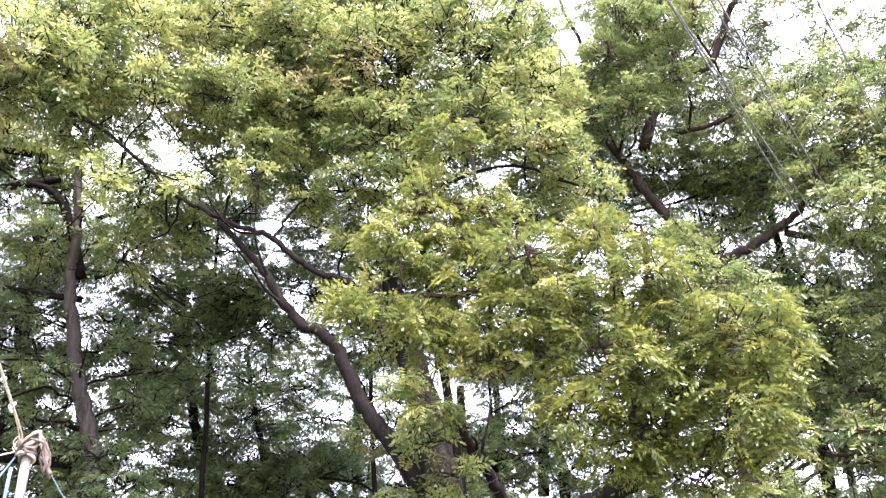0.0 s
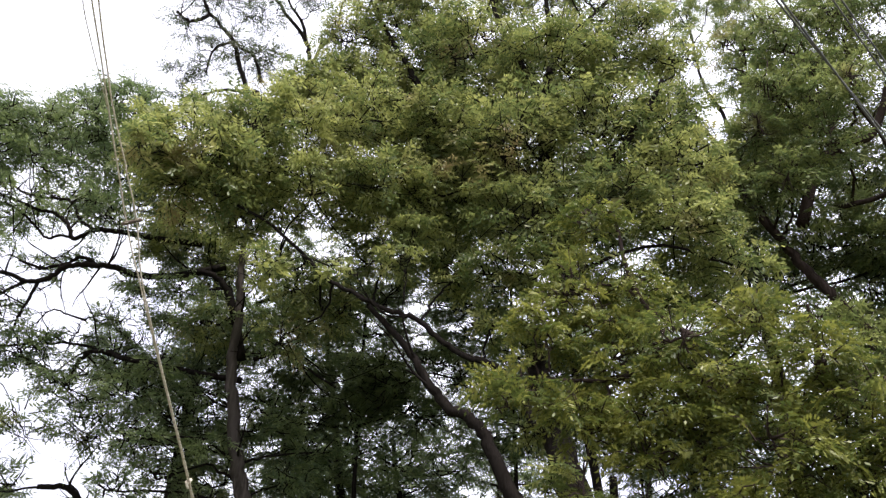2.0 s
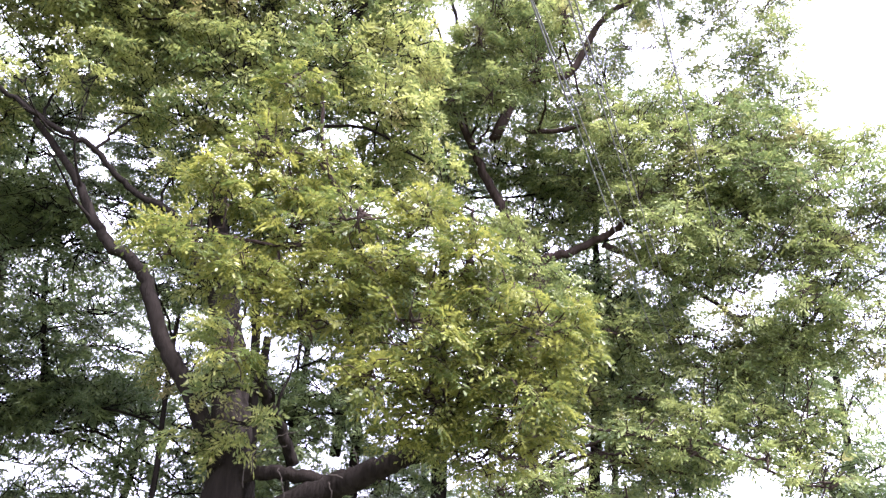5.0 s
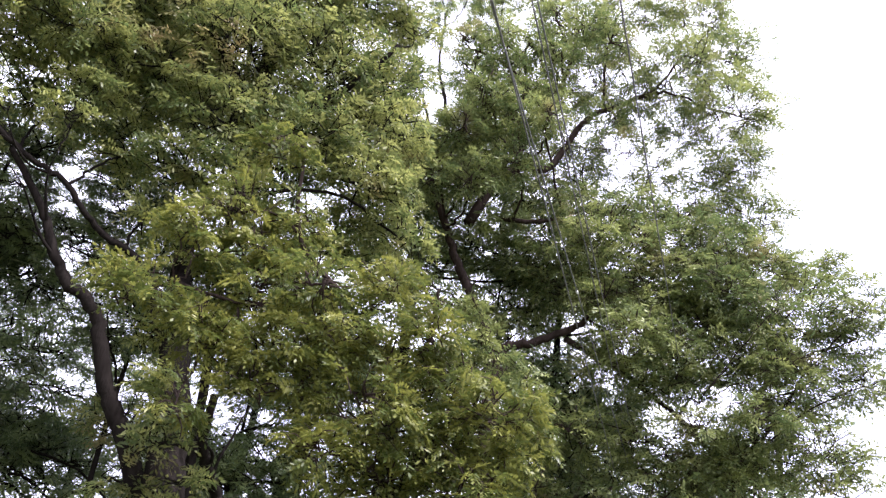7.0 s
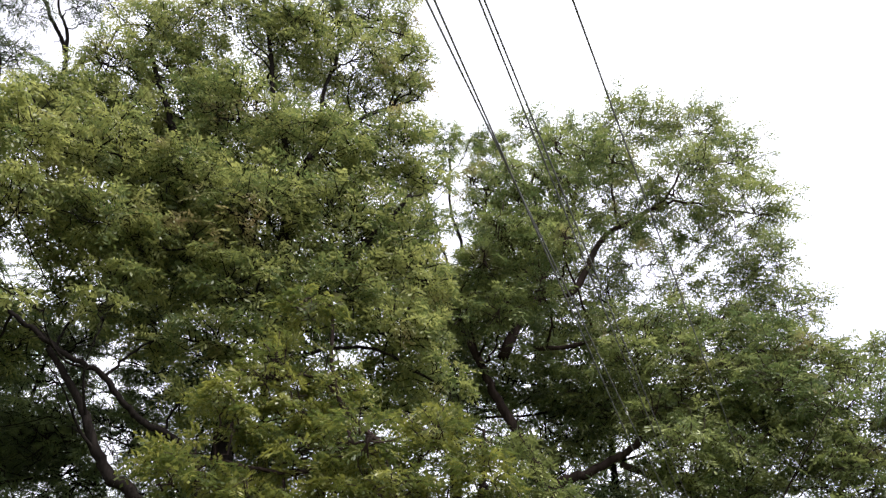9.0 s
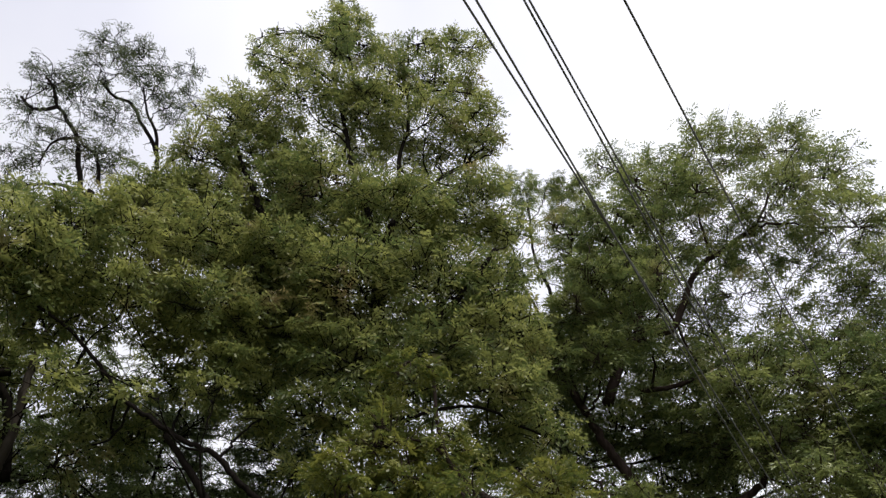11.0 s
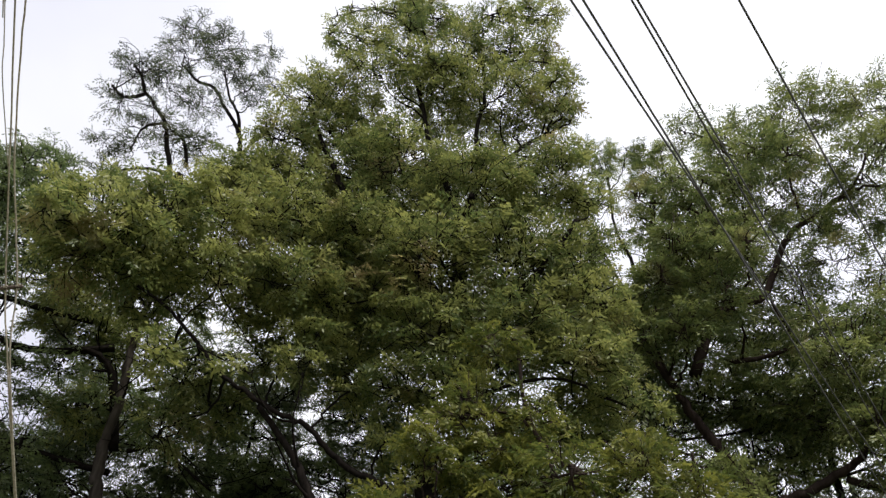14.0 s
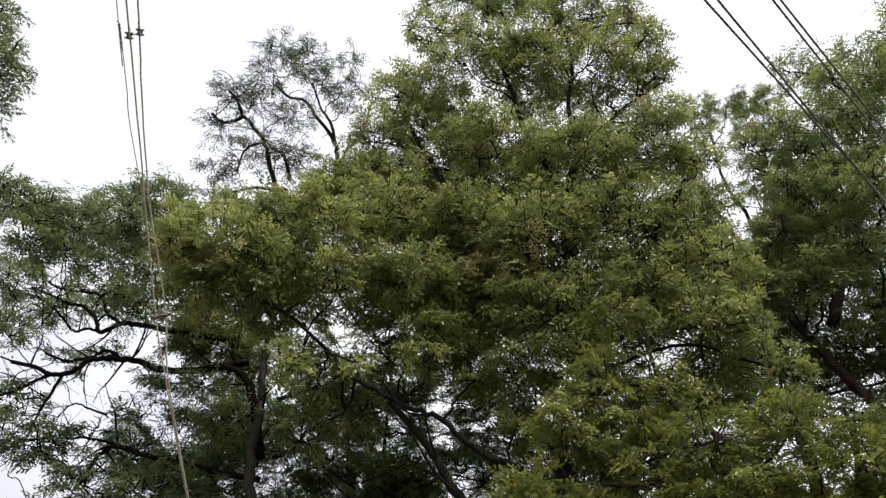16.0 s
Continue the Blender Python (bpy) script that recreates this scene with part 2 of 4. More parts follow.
def frond_shape(pairs, width, droop, sweep, blade, seed, full=True, n=3):
    """Feathery leaves of unit length along x: pairs of blunt leaflets (or, far off, slim ones), each turned a little its own way.
    Gives n variants on one set of faces."""
    rng = np.random.RandomState(seed)
    kinds = []
    for _ in range(n):
        v, f = [], []
        for i in range(pairs + 1):
            s = 0.12 + 0.80 * (i + rng.uniform(-0.15, 0.15)) / pairs
            ln = width * (0.62 + 0.38 * math.sin(math.pi * (0.2 + 0.7 * s))) * rng.uniform(0.85, 1.12)
            half, z = blade / pairs, -droop * s * s
            for side in (1, -1) if i < pairs else (0,):
                k, lift, turn = len(v), rng.uniform(-0.55, 0.05), rng.uniform(-0.6, 0.6)
                out = np.array((sweep * ln, side * ln, lift * ln)) if side else np.array((ln, 0, -0.5 * ln))
                base = np.array((s, 0.04 * side * ln, z))
                wide = np.array((half, 0, half * turn)) if side else np.array((0, half, half * turn))
                if full:
                    v += [base, base + 0.58 * out + wide, base + out, base + 0.50 * out - wide]
                    f.append((k, k + 1, k + 2, k + 3))
                else:
                    v += [base - wide, base + wide, base + out]
                    f.append((k, k + 1, k + 2))
        kinds.append(v)
    return np.array(kinds), np.array(f)


FROND_NEAR = frond_shape(6, 0.30, 0.42, 0.55, 0.36, 1)
FROND_MID = frond_shape(3, 0.48, 0.32, 0.6, 0.27, 2)
FROND_FAR = frond_shape(3, 0.50, 0.30, 0.6, 0.27, 3, False)


def in_view_gap(rng, p):
    """True for the points in one of the cones from the camera's eye that are thinned of leaves."""
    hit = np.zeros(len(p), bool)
    for x, y, z, r in VIEW_GAPS:
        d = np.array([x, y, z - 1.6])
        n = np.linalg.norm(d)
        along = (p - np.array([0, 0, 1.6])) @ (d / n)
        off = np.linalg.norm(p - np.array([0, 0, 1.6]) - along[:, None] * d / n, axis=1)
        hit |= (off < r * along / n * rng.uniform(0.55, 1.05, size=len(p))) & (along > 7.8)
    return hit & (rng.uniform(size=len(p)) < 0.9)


def sprays(rng, centre, radius, shape, count, length, up=0.25, squash=0.8, per_twig=7, twig_r=0.006):
    """The leaves of one bough: thin twigs that fan out from its heart, with feathery leaves along them."""
    n = max(3, count // per_twig)
    d = unit(rng.normal(size=(n, 3)) * np.array([1, 1, 0.8]))
    body = d * radius * rng.uniform(0.1, 1.0, size=(n, 1)) ** 0.5 * np.array([[1, 1, squash]])
    start = centre + body * 0.66
    head = unit(d * np.array([1, 1, 0.45]) * 0.8 + rng.normal(size=(n, 3)) * np.array([0.7, 0.7, 0.3]) + np.array([0, 0, up]))
    span = min(0.62 * radius, 3.4 * length) * rng.uniform(0.55, 1.3, size=(n, 1))
    end = start + head * span
    mid = (start + end) / 2 + np.array([0, 0, 0.16]) * span + rng.normal(size=(n, 3)) * span * 0.06
    end[:, 2:] -= 0.15 * span * rng.uniform(0, 1, size=(n, 1))
    # twigs: three-sided, two lengths
    axis = unit(end - start)
    u = unit(np.cross(axis, np.array([0.3, 0.2, 1.0])))
    w = np.cross(axis, u)
    ang = np.array([0, 2.1, 4.2])
    ring = np.cos(ang)[None, :, None] * u[:, None] + np.sin(ang)[None, :, None] * w[:, None]
    tv = np.concatenate([start[:, None] + ring * twig_r * 1.6, mid[:, None] + ring * twig_r, end[:, None] + ring * twig_r * 0.5], 1)
    quad = np.array([(a + k, a + (k + 1) % 3, a + 3 + (k + 1) % 3, a + 3 + k) for a in (0, 3) for k in range(3)])
    tf = (quad[None] + 9 * np.arange(n)[:, None, None]).reshape(-1, 4)
    tv = tv.reshape(-1, 3)
    # leaves
    s = np.tile(np.linspace(0.30, 1.0, per_twig), (n, 1)) + rng.uniform(-0.05, 0.05, size=(n, per_twig))
    s = s[..., None]
    p = ((1 - s) ** 2 * start[:, None] + 2 * s * (1 - s) * mid[:, None] + s ** 2 * end[:, None]).reshape(-1, 3)
    along = unit(2 * (1 - s) * (mid - start)[:, None] + 2 * s * (end - mid)[:, None])
    side = unit(np.cross(along, np.array([0, 0, 1.0])))
    alt = np.where(np.arange(per_twig) % 2, 1.0, -1.0)[None, :, None]
    last = (np.arange(per_twig) == per_twig - 1)[None, :, None]
    x = along * np.where(last, 1.0, 0.55) + side * alt * np.where(last, 0.1, 0.85) + rng.normal(size=s.shape[:2] + (3,)) * 0.28
    x[..., 2] -= 0.10
    x = unit(x).reshape(-1, 3)
    # leaves are dropped along the camera's sight lines to the sky
    keep = ~in_view_gap(rng, p + x * length * 0.5)
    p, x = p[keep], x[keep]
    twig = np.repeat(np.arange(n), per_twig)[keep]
    z = np.array([0, 0, 1.0]) + rng.normal(size=(n, 3))[twig] * 0.40 + rng.normal(size=x.shape) * 0.40
    y = unit(np.cross(z, x))
    z = np.cross(x, y)
    size = length * rng.uniform(0.65, 1.25, size=(len(p), 1, 1))
    sv, sf = shape
    rot = np.stack([x, y, z], axis=1)
    v = p[:, None] + size * np.einsum("nvk,nkj->nvj", sv[rng.randint(len(sv), size=len(p))], rot)
    f = sf[None] + (np.arange(len(p)) * sv.shape[1])[:, None, None]
    shade = np.clip(0.42 + rng.normal(size=n)[twig] * 0.24 + rng.normal(size=len(p)) * 0.32, 0, 1)
    return v.reshape(-1, 3), f.reshape(-1, sf.shape[1]), np.clip(np.repeat(shade, sv.shape[1]) + np.repeat(rng.normal(size=f.shape[0] * sf.shape[0]) * 0.14, sf.shape[1]), 0, 1), tv, tf


def side_branch(rng, line, rad, bark, top, nodes):
    """A thin crooked branch that leaves a limb, with two or three finer forks of its own."""
    i = rng.randint(len(line) // 3, len(line) - 1)
    if line[i][2] < 2.5:
        return
    along = unit(line[i + 1] - line[i])
    d = unit(along * 0.7 + unit(rng.normal(size=3)) * np.array([0.9, 0.7, 0.8]) + np.array([0, 0, 0.25]))
    reach = rng.uniform(0.6, 1.3)
    pts = [line[i]]
    for _ in range(4):
        d = unit(d + rng.normal(size=3) * 0.28 + np.array([0, 0, 0.05]))
        pts.append(pts[-1] + d * reach / 4)
    stem = smooth_line(pts, 4)
    r0 = min(0.55 * rad[i], 0.022)
    rs = np.linspace(r0, 0.005, len(stem))
    v, q = tube(stem, rs, 5)
    vs, qs = [v], [q]
    for _ in range(rng.randint(2, 4)):
        k = rng.randint(4, len(stem) - 3)
        e = unit(unit(stem[k + 1] - stem[k]) + rng.normal(size=3) * 0.6)
        tip = [stem[k], stem[k] + e * reach * 0.2, stem[k] + unit(e + rng.normal(size=3) * 0.4) * reach * 0.45]
        v2, q2 = tube(smooth_line(tip, 4), np.linspace(0.6 * rs[k], 0.003, 9), 4)
        qs.append(q2 + sum(len(t) for t in vs))
        vs.append(v2)
    mesh_object("side_branch", np.vstack(vs), np.vstack(qs), bark, top)
    nodes.append((*stem[-1], 0.012))


def tree(name, label, base, limbs, clumps, leaf, bark, shape, length, density, seed, group="", twig_r=0.006, per_twig=7, category="tree", squash=0.8, root=True, thin_above=99.0, trunk_bark=None, forks=0):
    """A tree: trunk, limbs, branches to every bough, and a leaf cluster with its twigs on each bough."""
    rng = np.random.RandomState(seed)
    top = new(name)
    tagged(top, label, category, group)
    nodes = []
    for k, (kind, pts, r0, r1) in enumerate(limbs):
        if kind == "trunk" and root:
            p = np.array(pts)
            foot = np.array([[base[0], base[1], -0.15], [base[0], base[1], 0.1 * p[0][2]]])
            pts = np.vstack([foot, p])
            r0 = r0 * 1.04
        line = smooth_line(pts, 6)
        sway = np.sin(np.linspace(0, np.pi, len(line)))[:, None]
        line = line + rng.normal(size=line.shape) * (min(r0, 0.10) * 0.09 + 0.005) * sway
        rad = r0 + (r1 - r0) * np.linspace(0, 1, len(line)) ** 0.8
        if kind == "trunk" and root:
            rad[:4] *= [1.5, 1.3, 1.15, 1.05]
        v, q = tube(line, rad, 14 if r0 > 0.08 else 7, 0.025, rng)
        mesh_object("trunk" if kind == "trunk" else "limb", v, q, trunk_bark if trunk_bark and kind == "trunk" else bark, top)
        for a, b in zip(line, rad):
            if a[2] > 1.0:
                nodes.append((*a, b))
        for _ in range(forks if kind != "trunk" else 2 * forks):
            side_branch(rng, line, rad, bark, top, nodes)
    nodes = np.array(nodes)
    for x, y, z, r in clumps:
        c = np.array([x, y, z])
        cost = np.linalg.norm(nodes[:, :3] - c, axis=1) + 0.8 * np.maximum(0, nodes[:, 2] - z)
        a = nodes[np.argmin(cost)]
        gap = c - a[:3]
        bend = a[:3] + gap * 0.5 + np.array([0, 0, 0.10 * np.linalg.norm(gap)]) + rng.normal(size=3) * 0.08 * np.linalg.norm(gap)
        line = smooth_line([a[:3], bend, c, c + unit(gap) * r * 0.5], 5)
        line += rng.normal(size=line.shape) * 0.02
        r0 = min(a[3] * 0.7, 0.012 + 0.008 * np.linalg.norm(gap) + 0.008 * r, 0.032)
        v, q = tube(line, np.linspace(r0, 0.008, len(line)), 5)
        parts_v, parts_q = [v], [q]
        for _ in range(int(5 + 5 * r)):
            s = line[rng.randint(len(line) // 2, len(line))]
            d = unit(rng.normal(size=3) + np.array([0, 0, 0.3])) * r * rng.uniform(0.5, 0.95)
            m = s + d * 0.5 + rng.normal(size=3) * 0.12 * r
            v2, q2 = tube(smooth_line([s, m, s + d], 3), np.linspace(0.45 * r0 + 0.003, 0.004, 7), 4)
            parts_q.append(q2 + sum(len(t) for t in parts_v))
            parts_v.append(v2)
        count = int((density if z < thin_above else density * 0.6) * r * r / (length * length))
        v, f, shade, tv, tf = sprays(rng, c, r, shape, count, length, squash=squash, per_twig=per_twig, twig_r=twig_r)
        bough = mesh_object("branch", np.vstack(parts_v), np.vstack(parts_q), bark, top)
        shade = np.clip(shade + rng.normal(0, 0.12), 0, 1)
        tagged(mesh_object("twig_spray", tv, tf, bark, bough), kind="stuff")
        if len(f):
            tagged(mesh_object("foliage", v, f, leaf, bough, smooth=False, tint=shade), kind="stuff")
    return top


# ---- ground: one sheet to the horizon ----
def ground_sheet():
    n = 60
    g = np.sign(np.linspace(-1, 1, n)) * np.abs(np.linspace(-1, 1, n)) ** 3 * 1500
    xx, yy = np.meshgrid(g, g)
    zz = 0.04 * np.sin(xx * 0.9) * np.cos(yy * 0.7) * np.exp(-(xx ** 2 + yy ** 2) / 1600)
    v = np.stack([xx, yy, zz - 0.03], -1).reshape(-1, 3)
    f = [(i * n + j, i * n + j + 1, (i + 1) * n + j + 1, (i + 1) * n + j) for i in range(n - 1) for j in range(n - 1)]
    tagged(mesh_object("ground", v, f, SOIL), "dry soil with patches of grass under trees", "ground", kind="structure")


ground_sheet()

# ---- trees ----
MAIN_LIMBS = [
    ('trunk', [(0.14, 9.09, 2.06), (0.09, 9.34, 2.83), (-0.08, 9.59, 3.68), (-0.28, 9.83, 4.47), (-0.42, 10.08, 5.01), (-0.54, 10.32, 5.59), (-0.68, 10.56, 6.39)], 0.298, 0.130),
    ('l1', [(0.02, 8.99, 2.35), (-0.43, 9.02, 3.14), (-0.73, 9.04, 3.51), (-1.00, 9.06, 4.03), (-1.23, 9.07, 4.46), (-1.63, 9.05, 4.73), (-1.91, 9.04, 5.06), (-2.14, 9.03, 5.43), (-2.45, 8.99, 5.79), (-2.76, 8.95, 6.10)], 0.121, 0.035),
] + [
    ('l2', [(-0.56, 9.18, 4.48), (-0.75, 9.17, 5.01), (-1.09, 9.14, 5.30), (-1.42, 9.09, 5.40), (-1.76, 9.03, 5.61), (-2.11, 8.96, 5.90), (-2.54, 8.84, 6.01), (-2.90, 8.73, 6.18), (-3.25, 8.61, 6.34), (-3.54, 8.49, 6.60), (-3.84, 8.36, 6.86), (-4.11, 8.23, 7.07), (-4.50, 8.03, 7.23), (-4.86, 7.82, 7.34)], 0.054, 0.016),
    ('l3', [(-0.12, 9.30, 6.42), (-0.16, 9.37, 7.54), (-0.34, 9.44, 8.83), (-0.35, 9.52, 10.07), (-0.12, 9.60, 11.21)], 0.156, 0.066),
    ('l3b', [(-0.12, 9.50, 11.11), (-0.27, 9.57, 12.38), (-0.17, 9.65, 13.79), (-0.41, 9.71, 15.41), (-0.37, 9.79, 16.79)], 0.045, 0.027),
] + [
    ('l11', [(-1.26, 9.51, 14.02), (-1.57, 9.53, 15.37), (-1.82, 9.55, 16.45), (-2.06, 9.57, 17.84)], 0.035, 0.021),
    ('l4', [(-0.02, 9.40, 11.01), (0.23, 9.46, 11.49), (0.65, 9.50, 12.04), (0.98, 9.54, 12.38)], 0.054, 0.032),
    ('l5', [(-0.34, 9.29, 9.63), (-0.75, 9.40, 10.89), (-1.09, 9.49, 11.85), (-1.37, 9.58, 13.07), (-1.82, 9.64, 14.78)], 0.055, 0.037),
    ('l6', [(-0.24, 9.19, 7.81), (-1.23, 9.32, 9.08), (-2.14, 9.37, 9.96), (-2.76, 9.41, 11.09), (-3.35, 9.44, 12.32)], 0.083, 0.038),
    ('l7', [(-0.24, 9.19, 7.43), (0.42, 9.12, 8.16), (1.04, 9.00, 9.02), (1.42, 8.88, 9.71)], 0.081, 0.032),
] + [
    ('l8', [(0.60, 8.98, 1.78), (0.93, 8.75, 2.04), (1.20, 8.52, 2.17), (1.46, 8.28, 2.31), (1.76, 8.02, 2.47), (2.06, 7.75, 2.61), (2.27, 7.48, 2.96), (2.38, 7.24, 3.38)], 0.194, 0.064),
    ('l10', [(0.18, 8.99, 2.24), (0.54, 8.88, 2.32), (0.91, 8.75, 2.31), (1.20, 8.62, 2.27), (1.43, 8.49, 2.30)], 0.087, 0.064),
    ('l9', [(0.83, 9.06, 2.45), (0.66, 8.90, 2.75), (0.46, 8.73, 3.03), (0.34, 8.56, 3.24), (0.31, 8.39, 3.71)], 0.075, 0.045),
]
MAIN_TOP = [
    (-2.1, 9.8, 18.0, 0.29), (-1.9, 9.5, 16.8, 0.35), (-2.0, 9.8, 16.4, 0.45), (-1.5, 9.7, 16.2, 0.50),
    (-2.2, 9.6, 16.6, 0.24), (-1.5, 9.4, 16.5, 0.26), (-1.6, 9.8, 16.7, 0.48), (-1.8, 9.1, 14.8, 0.50),
    (-0.7, 9.4, 14.5, 0.67), (0.2, 9.6, 14.8, 0.70), (0.6, 9.8, 16.5, 0.48), (1.1, 9.3, 16.1, 0.31),
    (-2.7, 9.5, 15.2, 0.47), (-3.4, 9.4, 15.6, 0.23), (-3.2, 8.8, 14.0, 0.21), (-2.9, 9.2, 14.2, 0.38),
    (-2.2, 9.0, 13.2, 0.64), (-0.9, 9.5, 13.5, 0.93), (0.1, 9.3, 13.1, 0.88), (0.9, 9.9, 14.7, 0.55)] + [
    (1.1, 9.5, 13.4, 0.51), (0.6, 9.9, 13.0, 0.90), (1.5, 9.7, 13.1, 0.29), (1.3, 9.8, 12.3, 0.54),
    (1.3, 9.3, 14.2, 0.23), (-0.3, 9.3, 15.2, 0.29), (-1.1, 10.1, 13.9, 0.95), (-1.4, 9.3, 14.0, 0.60),
    (-3.1, 9.3, 15.8, 0.21), (-2.5, 9.2, 15.5, 0.25), (-2.2, 9.4, 15.9, 0.21), (0.1, 9.9, 16.5, 0.29),
    (1.5, 9.5, 13.8, 0.23), (-3.2, 9.4, 12.8, 0.78), (-3.7, 9.3, 11.5, 0.69), (-2.8, 9.8, 12.0, 0.98),
    (-4.1, 9.4, 10.7, 0.61)]
MAIN_MID = [
    (-1.6, 9.3, 10.9, 1.08), (-0.2, 9.2, 10.4, 1.09), (1.0, 9.3, 10.8, 0.88), (1.6, 9.1, 10.4, 0.52),
    (-3.1, 8.9, 9.3, 0.86), (-2.0, 9.3, 9.3, 1.00), (-0.8, 9.0, 8.8, 1.04), (0.5, 9.2, 9.0, 0.96),
    (1.4, 9.2, 9.2, 0.71), (-5.1, 7.6, 8.0, 0.62), (-4.4, 7.7, 8.3, 0.66), (-3.8, 8.2, 8.8, 0.69),
    (-4.9, 7.7, 7.3, 0.64), (-4.4, 8.4, 7.9, 0.66), (-5.4, 7.1, 7.5, 0.44), (-7.4, 10.6, 9.0, 0.65),
    (-4.6, 8.5, 7.3, 0.49), (-3.7, 8.2, 7.7, 0.49), (-4.6, 7.5, 7.6, 0.64), (-5.4, 7.6, 7.5, 0.57)] + [
    (-7.0, 11.0, 8.7, 0.65), (-7.5, 10.8, 8.4, 0.43), (-4.7, 8.3, 7.6, 0.48), (-0.3, 8.9, 3.8, 0.27),
    (0.2, 8.5, 3.4, 0.21), (-0.1, 8.5, 3.1, 0.27), (0.3, 8.6, 2.8, 0.26), (-0.4, 8.8, 2.7, 0.28),
    (0.1, 8.8, 2.5, 0.26), (-0.2, 8.7, 3.3, 0.22), (-2.9, 7.8, 6.1, 0.18), (-6.5, 11.3, 8.4, 0.53),
    (-3.8, 7.7, 6.0, 0.28)]
MAIN_LOW = [
    (-2.7, 8.7, 7.9, 0.70), (-1.9, 9.3, 8.1, 0.85), (-0.6, 9.1, 7.5, 0.89), (0.5, 9.0, 7.7, 0.72),
    (1.5, 9.1, 8.3, 0.76), (2.8, 12.5, 10.3, 0.95), (-2.2, 9.0, 7.2, 0.48), (-1.0, 9.1, 6.6, 0.54),
    (-2.3, 8.7, 6.6, 0.31), (-0.3, 9.1, 6.6, 0.62), (1.5, 9.0, 7.2, 0.72), (-1.7, 9.3, 6.7, 0.36),
    (-3.2, 9.0, 8.3, 0.52), (1.4, 9.9, 7.0, 0.42), (1.7, 9.5, 6.3, 0.40), (1.2, 10.0, 6.5, 0.33),
    (1.2, 9.9, 6.7, 0.42), (1.7, 9.9, 7.0, 0.42), (2.0, 9.5, 6.2, 0.40), (0.8, 9.4, 8.2, 0.68)] + [
    (1.6, 9.7, 7.6, 0.68), (2.1, 9.2, 6.7, 0.48), (3.0, 12.5, 10.2, 0.90), (0.3, 9.9, 7.3, 0.59),
    (4.1, 12.5, 10.8, 0.82), (-0.8, 9.9, 6.0, 0.48), (-1.1, 9.3, 5.9, 0.31), (-0.6, 9.9, 4.7, 0.39),
    (-0.7, 10.6, 3.6, 0.48)]
MAIN_LEFT = [
    (-4.5, 9.5, 8.0, 0.42), (-3.3, 9.5, 8.0, 0.36), (-6.0, 11.5, 8.4, 0.64), (-4.0, 9.3, 6.7, 0.51),
    (-7.1, 11.1, 8.3, 0.53), (-6.4, 11.5, 7.9, 0.52), (-3.3, 10.1, 7.5, 0.36), (-6.3, 11.4, 6.9, 0.62),
    (-4.0, 9.3, 5.9, 0.49), (-3.5, 10.0, 6.5, 0.43), (-4.7, 9.5, 8.3, 0.56), (-4.1, 9.8, 8.8, 0.67),
    (-4.5, 9.8, 7.3, 0.36), (-3.6, 9.9, 8.0, 0.37), (-3.0, 10.4, 7.7, 0.55), (-2.5, 10.3, 8.3, 0.56),
    (-3.9, 10.1, 6.7, 0.45), (-3.3, 10.2, 8.5, 0.47), (-1.9, 10.2, 7.4, 0.53)]
MAIN_DOME = [
    (-3.6, 9.6, 13.1, 0.63), (-2.9, 9.8, 13.5, 0.58), (-3.1, 9.7, 12.3, 0.66), (-3.6, 9.6, 11.9, 0.59),
    (-2.5, 9.9, 12.8, 0.62), (-2.6, 9.9, 11.7, 0.64), (-2.0, 10.0, 12.2, 0.60), (-3.9, 9.5, 11.0, 0.52),
    (-3.2, 9.7, 10.9, 0.62), (-4.4, 9.2, 10.5, 0.50), (-3.9, 9.4, 10.1, 0.59), (-4.8, 9.1, 9.9, 0.49),
    (-3.4, 9.7, 9.9, 0.59), (-1.5, 10.5, 12.6, 0.68), (-0.6, 10.6, 11.9, 0.66), (0.2, 10.6, 12.3, 0.61),
    (0.8, 10.5, 11.5, 0.59), (-1.0, 10.6, 10.7, 0.68), (0.0, 10.6, 10.8, 0.68), (1.0, 10.5, 10.3, 0.61)] + [
    (1.5, 10.5, 11.3, 0.53), (1.7, 10.4, 10.2, 0.51), (-1.9, 10.4, 11.3, 0.64), (-2.7, 10.3, 10.7, 0.62),
    (-0.2, 10.6, 13.4, 0.65), (-1.1, 10.5, 14.0, 0.61)]
MAIN_PLUMES = [
    (-3.2, 9.0, 14.5, 0.34), (-2.7, 9.3, 14.6, 0.41), (-2.2, 9.5, 15.9, 0.44), (-1.9, 9.7, 17.5, 0.36),
    (-1.5, 9.6, 15.9, 0.51), (-0.8, 9.8, 16.1, 0.47), (-0.1, 9.1, 15.5, 0.42), (0.5, 9.5, 16.4, 0.37),
    (1.0, 9.8, 16.7, 0.35), (0.8, 9.6, 15.0, 0.52), (-0.2, 9.8, 14.9, 0.56), (-1.0, 9.1, 13.7, 0.52),
    (-1.9, 9.3, 13.9, 0.51), (1.2, 9.2, 13.7, 0.41), (1.3, 9.4, 12.9, 0.39), (-2.6, 9.2, 13.3, 0.38),
    (-1.8, 8.9, 15.5, 0.35)]
